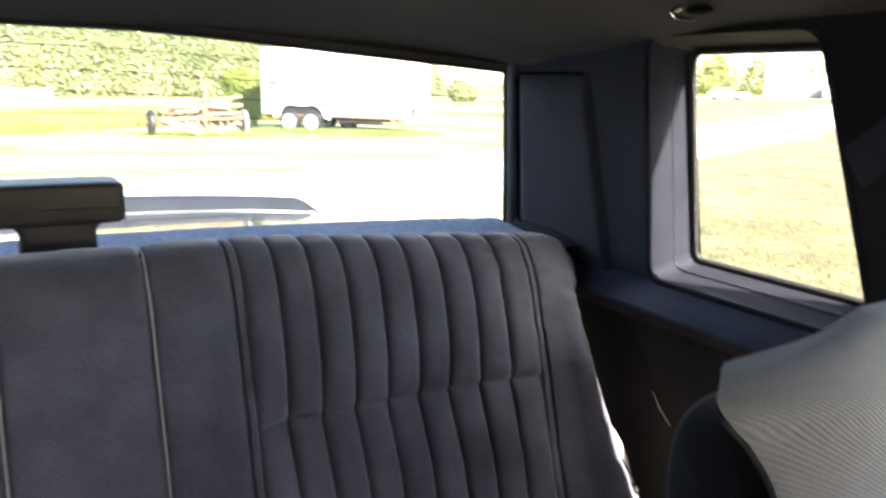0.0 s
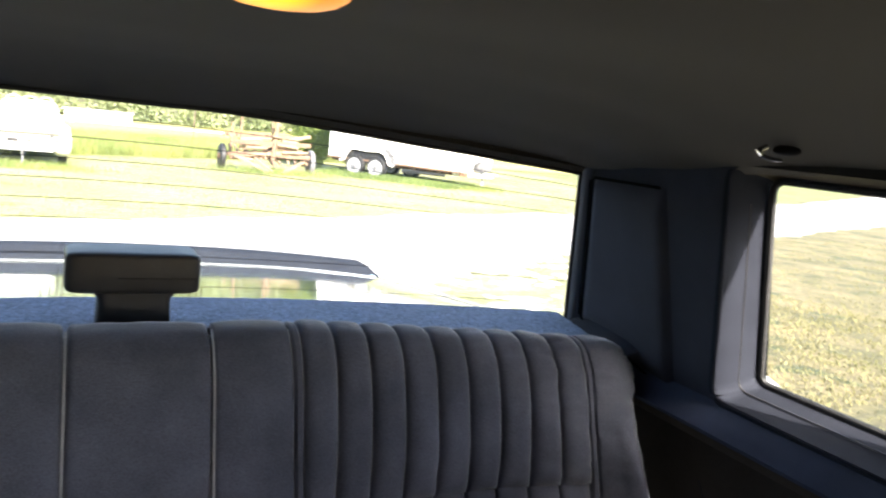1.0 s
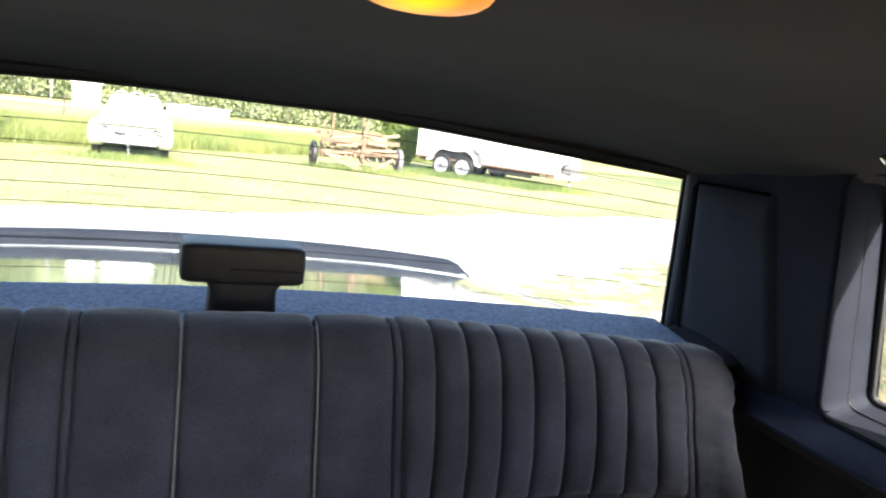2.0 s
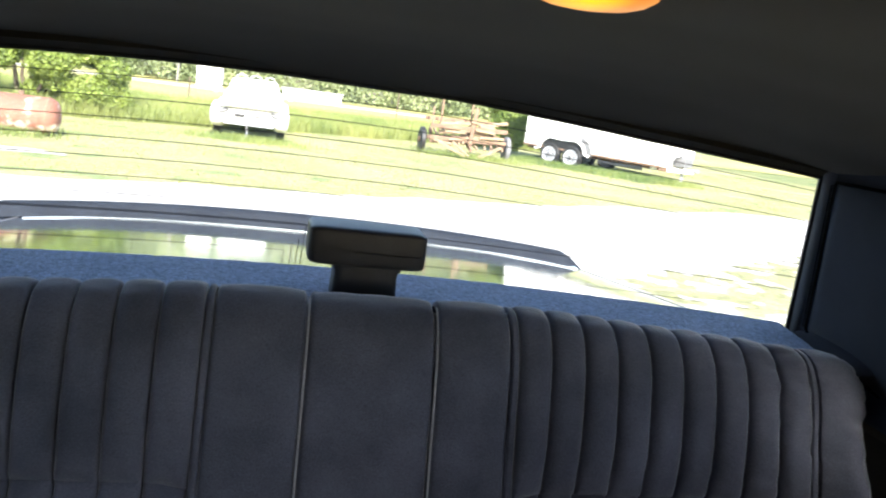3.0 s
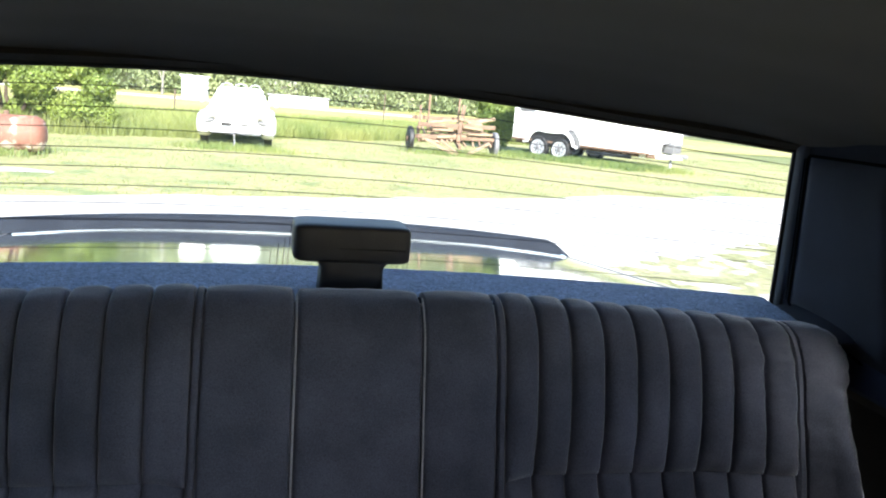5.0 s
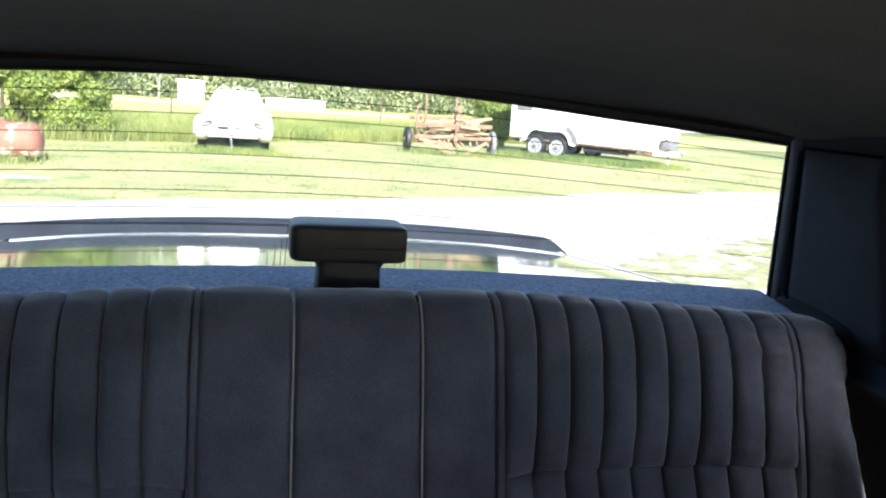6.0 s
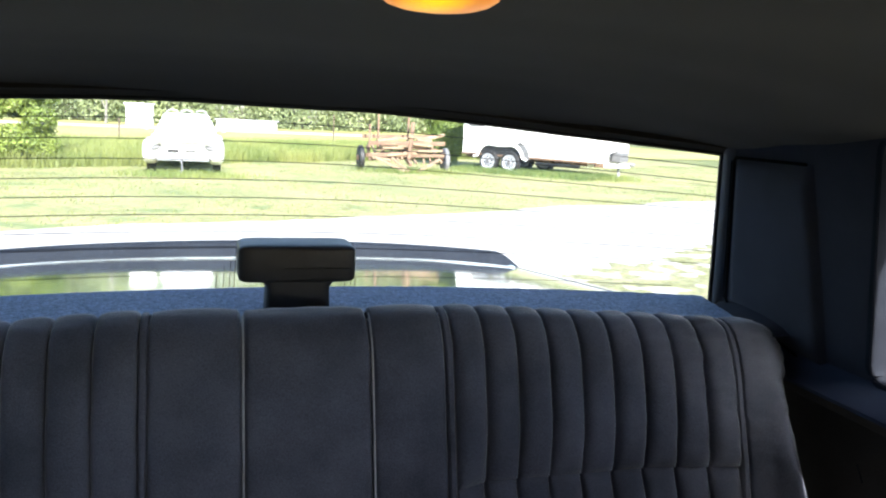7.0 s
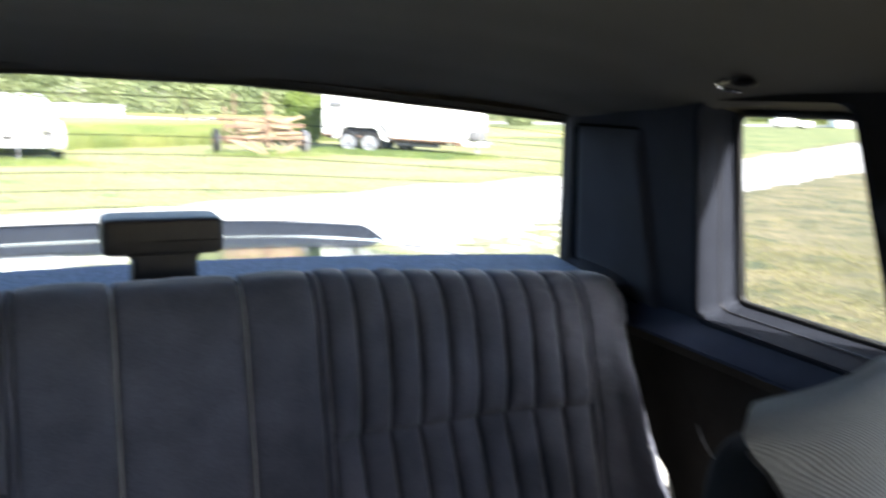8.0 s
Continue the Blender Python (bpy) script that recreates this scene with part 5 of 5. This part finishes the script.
def build_white_car():
    car = thing("parked_car", (-0.72, 16.5, g(-0.7, 16.5)), "old white car with a roof rack, parked facing the yard", "car")
    W = M_WHITE
    bm = bmesh.new()
    box(bm, (0, 2.0, 0.66), (1.42, 4.2, 0.56), None, 0.14)
    part("body", bm, W, car, "", True)
    bm = bmesh.new()
    box(bm, (0, 2.5, 1.11), (1.52, 2.2, 0.52), None, 0.08, (0.70, 0.72))
    cab = part("cabin", bm, W, car, "", True)
    bm = bmesh.new()
    sheet(bm, 6, 4, lambda u, v: (lerp(-0.60, 0.60, u) * lerp(1.0, 0.76, v), lerp(1.43, 1.66, v), lerp(0.93, 1.28, v)), (0, 0.01, 0))
    part("windscreen", bm, M_GLAREGLASS, cab, "windscreen with sun glare painted as a pale colour", True)
    bm = bmesh.new()
    box(bm, (0, 0.45, 0.84), (1.40, 1.6, 0.14), None, 0.06, (0.85, 0.9))
    part("hood", bm, W, car, "", True)
    bm = bmesh.new()
    box(bm, (0, -0.16, 0.42), (1.16, 0.14, 0.17), None, 0.05)
    part("bumper", bm, M_RIM, car, "pale bumper", True)
    for s in (-1, 1):
        bm = bmesh.new()
        egg(bm, (s * 0.72, 0.62, 0.52), (0.20, 0.78, 0.30), 0.7, 0.6, 24, 16)
        part("fender", bm, W, car, "", True)
        bm = bmesh.new()
        egg(bm, (s * 0.72, 3.15, 0.52), (0.20, 0.70, 0.30), 0.7, 0.6, 24, 16)
        part("fender", bm, W, car, "", True)
        bm = bmesh.new()
        egg(bm, (s * 0.60, -0.08, 0.62), (0.13, 0.09, 0.050), 0.5, 0.5, 16, 10, Matrix.Rotation(radians(s * 22), 3, "Y"))
        part("headlight", bm, M_DULLGREY, car, "dark headlight", True)
        bm = bmesh.new()
        box(bm, (s * 0.19 - 0.03, -0.115, 0.56), (0.25, 0.03, 0.075 if s < 0 else 0.04), None, 0.008)
        part("grille_slot", bm, M_RUBBER, car, "dark grille slot", True)
        bm = bmesh.new()
        box(bm, (s * 0.90, 1.35, 1.02), (0.12, 0.06, 0.12), None, 0.02)
        part("mirror", bm, M_GREYMET, car, "", True)
        for wy in (0.65, 3.2):
            bm = bmesh.new()
            lathe(bm, [(0.02, -0.09), (0.29, -0.09), (0.31, -0.05), (0.31, 0.05), (0.29, 0.09), (0.02, 0.09)], (s * 0.74, wy, 0.31), "x", 24)
            wheel = part("wheel", bm, M_RUBBER, car, "", True)
            bm = bmesh.new()
            lathe(bm, [(0.02, 0.095), (0.17, 0.092), (0.17, 0.06), (0.02, 0.06)] if s > 0 else [(0.02, -0.095), (0.17, -0.092), (0.17, -0.06), (0.02, -0.06)], (s * 0.74, wy, 0.31), "x", 18)
            part("rim", bm, M_RIM, wheel, "", True)
    bm = bmesh.new()
    tube(bm, [(-0.02, -0.2, 0.40), (-0.02, -0.34, 0.36), (-0.02, -0.36, 0.14), (-0.02, -0.34, 0.04)], 0.03, 8)
    part("tow_hook", bm, M_GREYMET, car, "dark tow bar", True)
    for k, (x0, x1) in enumerate(((-0.50, -0.20), (-0.16, 0.16), (0.22, 0.50))):
        bm = bmesh.new()
        tube(bm, [(x0, 2.2, 1.36), (x0 + 0.04, 2.2, 1.44), ((x0 + x1) / 2, 2.2, 1.47), (x1 - 0.04, 2.2, 1.44), (x1, 2.2, 1.36)], 0.014, 8)
        part("rack_bar", bm, M_RIM, car, "pale roof rack hoop", True)


build_white_car()
bpy.data.objects["parked_car"].scale = (0.86, 0.95, 0.86)


def build_implement():
    w = thing("farm_implement", (4.55, 19.95, g(4.5, 20)), "rusty old farm implement with a slatted frame on small wheels", "farm implement")
    rng = random.Random(21)
    hw = 0.82
    for z, y in ((0.30, -0.25), (0.52, -0.28), (0.62, 0.35), (0.26, 0.4)):
        bm = bmesh.new()
        beam(bm, (-hw + 0.08, y, z), (hw - 0.08, y + 0.05, z + 0.03), 0.06, 0.075)
        part("cross_beam", bm, M_RUST, w, "", True)
    for k in range(12):
        x = lerp(-hw + 0.14, hw - 0.14, k / 11)
        bm = bmesh.new()
        beam(bm, (x + rng.uniform(-0.04, 0.04), -0.30, rng.uniform(0.16, 0.24)), (x + rng.uniform(-0.12, 0.12), rng.uniform(0.1, 0.5), rng.uniform(0.40, 0.60)), 0.035, 0.04)
        part("strut", bm, M_OLDWOOD if k % 3 else M_RUST, w, "", True)
    for k in range(10):
        bm = bmesh.new()
        x, z = lerp(-0.66, 0.20, (k * 3 % 10) / 9), 0.26 + 0.045 * k
        beam(bm, (x, -0.31 + 0.02 * (k % 3), z), (x + rng.uniform(0.35, 0.6), -0.27 + 0.02 * (k % 3), z + rng.uniform(-0.05, 0.05)), 0.035, 0.042)
        part("slat", bm, M_OLDWOOD, w, "pale weathered slat", True)
    for k in range(11):
        bm = bmesh.new()
        x, z = lerp(-0.70, 0.05, (k * 4 % 11) / 10), 0.22 + 0.030 * k
        beam(bm, (x, -0.20 + 0.03 * (k % 4), z), (x + rng.uniform(0.5, 0.72), -0.16 + 0.03 * (k % 4), z + rng.uniform(-0.07, 0.07)), 0.05, rng.uniform(0.035, 0.06))
        part("slat", bm, M_OLDWOOD if k % 4 else M_RUST, w, "", True)
    for xa, xb in ((-0.60, -0.08), (0.62, 0.12), (-0.30, -0.02)):
        bm = bmesh.new()
        beam(bm, (xa, -0.34, 0.26), (xb, -0.62, 0.03), 0.05, 0.05)
        part("prop", bm, M_OLDWOOD, w, "weathered prop down to the grass", True)
    bm = bmesh.new()
    beam(bm, (0.03, -0.33, 0.24), (0.12, -0.20, 0.92), 0.06, 0.07)
    part("mast", bm, M_RUST, w, "dark rusty upright mast", True)
    for x, h, lean in ((-0.66, 0.86, 0.0), (-0.50, 1.10, 0.0), (0.06, 1.14, 0.02)):
        bm = bmesh.new()
        beam(bm, (x, 0.0, 0.35), (x + lean, 0.0, h), 0.035, 0.035)
        part("stake", bm, M_RUST, w, "thin rusty upright stake", True)
    bm = bmesh.new()
    beam(bm, (0.03, -0.50, 0.16), (0.02, 0.3, 0.36), 0.06, 0.07)
    part("drawbar", bm, M_RUST, w, "", True)
    bm = bmesh.new()
    beam(bm, (0.30, 0.2, 0.58), (0.88, 0.35, 0.70), 0.06, 0.06)
    part("long_pole", bm, M_OLDWOOD, w, "pale wooden pole lying across", True)
    for s in (-1, 1):
        bm = bmesh.new()
        lathe(bm, [(0.06, -0.04), (0.20, -0.05), (0.23, -0.03), (0.23, 0.03), (0.20, 0.05), (0.06, 0.04)], (s * hw, 0.0, 0.23), "x", 24)
        wheel = part("wheel", bm, M_RUBBER if s < 0 else M_DULLGREY, w, "", True)
        bm = bmesh.new()
        lathe(bm, [(0.01, -0.07), (0.055, -0.07), (0.055, 0.07), (0.01, 0.07)], (s * hw, 0.0, 0.23), "x", 14)
        part("hub", bm, M_RUST, wheel, "", True)
    w.scale = (1.36, 1.36, 1.36)


build_implement()


def build_tank():
    tank = thing("fuel_tank", (-4.06, 12.45, g(-4.06, 12.45)), "faded red rusty steel tank lying low on timber blocks", "tank")
    bm = bmesh.new()
    lathe(bm, [(0.03, -0.93), (0.15, -0.92), (0.24, -0.88), (0.285, -0.80), (0.29, -0.77), (0.29, 0.77), (0.285, 0.80), (0.24, 0.88), (0.15, 0.92), (0.03, 0.93)], (0, 0, 0.33), "x", 36)
    part("drum", bm, M_TANK, tank, "", True)
    for x in (-0.77, 0.0, 0.77):
        bm = bmesh.new()
        lathe(bm, [(0.288, -0.012), (0.297, -0.012), (0.297, 0.012), (0.288, 0.012)], (x, 0, 0.33), "x", 36)
        part("band", bm, M_RUST, tank, "", True)
    bm = bmesh.new()
    tube(bm, [(0.35, 0, 0.61), (0.35, 0, 0.68)], 0.04, 12)
    part("cap", bm, M_RUST, tank, "", True)
    for x in (-0.55, 0.55):
        bm = bmesh.new()
        box(bm, (x, 0, 0.035), (0.10, 0.40, 0.07), None, 0.01)
        part("cradle", bm, M_OLDWOOD, tank, "", True)
    tank.scale = (0.9, 0.9, 0.9)


build_tank()


def build_distance(white_car):
    shed = thing("white_shed", (-6.0, 70, g(-6, 70)), "small white shed standing beyond the pasture", "shed")
    bm = bmesh.new()
    box(bm, (0, 0, 0.95), (2.0, 2.0, 1.9), None, 0.02)
    part("wall", bm, M_WHITE, shed, "", True)
    bm = bmesh.new()
    box(bm, (0, 0, 1.95), (2.3, 2.3, 0.10), None, 0.02)
    part("roof", bm, M_WHITE, shed, "", True)
    barn = thing("long_shed", (2.6, 74, g(2, 74)), "long low white shed beyond the pasture", "building")
    bm = bmesh.new()
    box(bm, (0, 0, 0.40), (5.2, 2.0, 0.9), None, 0.03)
    part("wall", bm, M_WHITE, barn, "", True)
    bm = bmesh.new()
    box(bm, (0, 0, 0.90), (5.5, 2.3, 0.14), None, 0.03)
    part("roof", bm, M_GREYMET, barn, "", True)
    for x, y, h in ((6.3, 45, 1.6), (-4.0, 36, 1.0)):
        post = thing("fence_post", (x, y, g(x, y)), "thin weathered wooden fence post in tall grass", "post", "fence posts")
        bm = bmesh.new()
        tube(bm, [(0, 0, -0.1), (0.01, 0, h * 0.5), (0.02, 0, h)], [0.045, 0.04, 0.035], 8)
        part("shaft", bm, M_BARK, post, "", True)
    # what stands beyond the track, seen through the quarter window
    house = thing("white_house", (88, 67, g(88, 67)), "narrow white building with a grey lean-to far across the lawn", "building", turn=-38)
    bm = bmesh.new()
    box(bm, (0, 0, 2.9), (3.4, 4.0, 5.8), None, 0.05)
    part("wall", bm, M_WHITE, house, "", True)
    bm = bmesh.new()
    box(bm, (0, 0, 6.3), (3.8, 4.4, 1.2), None, 0.03, (0.1, 1))
    part("roof", bm, M_GREYMET, house, "", True)
    bm = bmesh.new()
    box(bm, (3.2, 0, 1.6), (3.0, 3.6, 3.2), None, 0.04)
    part("lean_to", bm, M_GREYMET, house, "grey lean-to", True)
    bm = bmesh.new()
    box(bm, (0.4, -2.02, 1.05), (0.9, 0.06, 2.1), None, 0.02)
    part("door", bm, M_DULLGREY, house, "", True)
    tank = thing("white_tank", (90, 61.5, g(90, 61.5)), "small round white tank before the far building", "tank")
    bm = bmesh.new()
    lathe(bm, [(0.9, 0), (0.95, 0.3), (0.95, 1.2), (0.8, 1.6), (0.4, 1.85), (0.02, 1.95)], (0, 0, 0), "z", 24)
    part("shell", bm, M_WHITE, tank, "", True)
    tagged(copy_thing(white_car, pose(71, 58.5, g(71, 58.5), 0, 0, 55)), "white car parked far across the lawn", "car")


build_distance(bpy.data.objects["parked_car"])
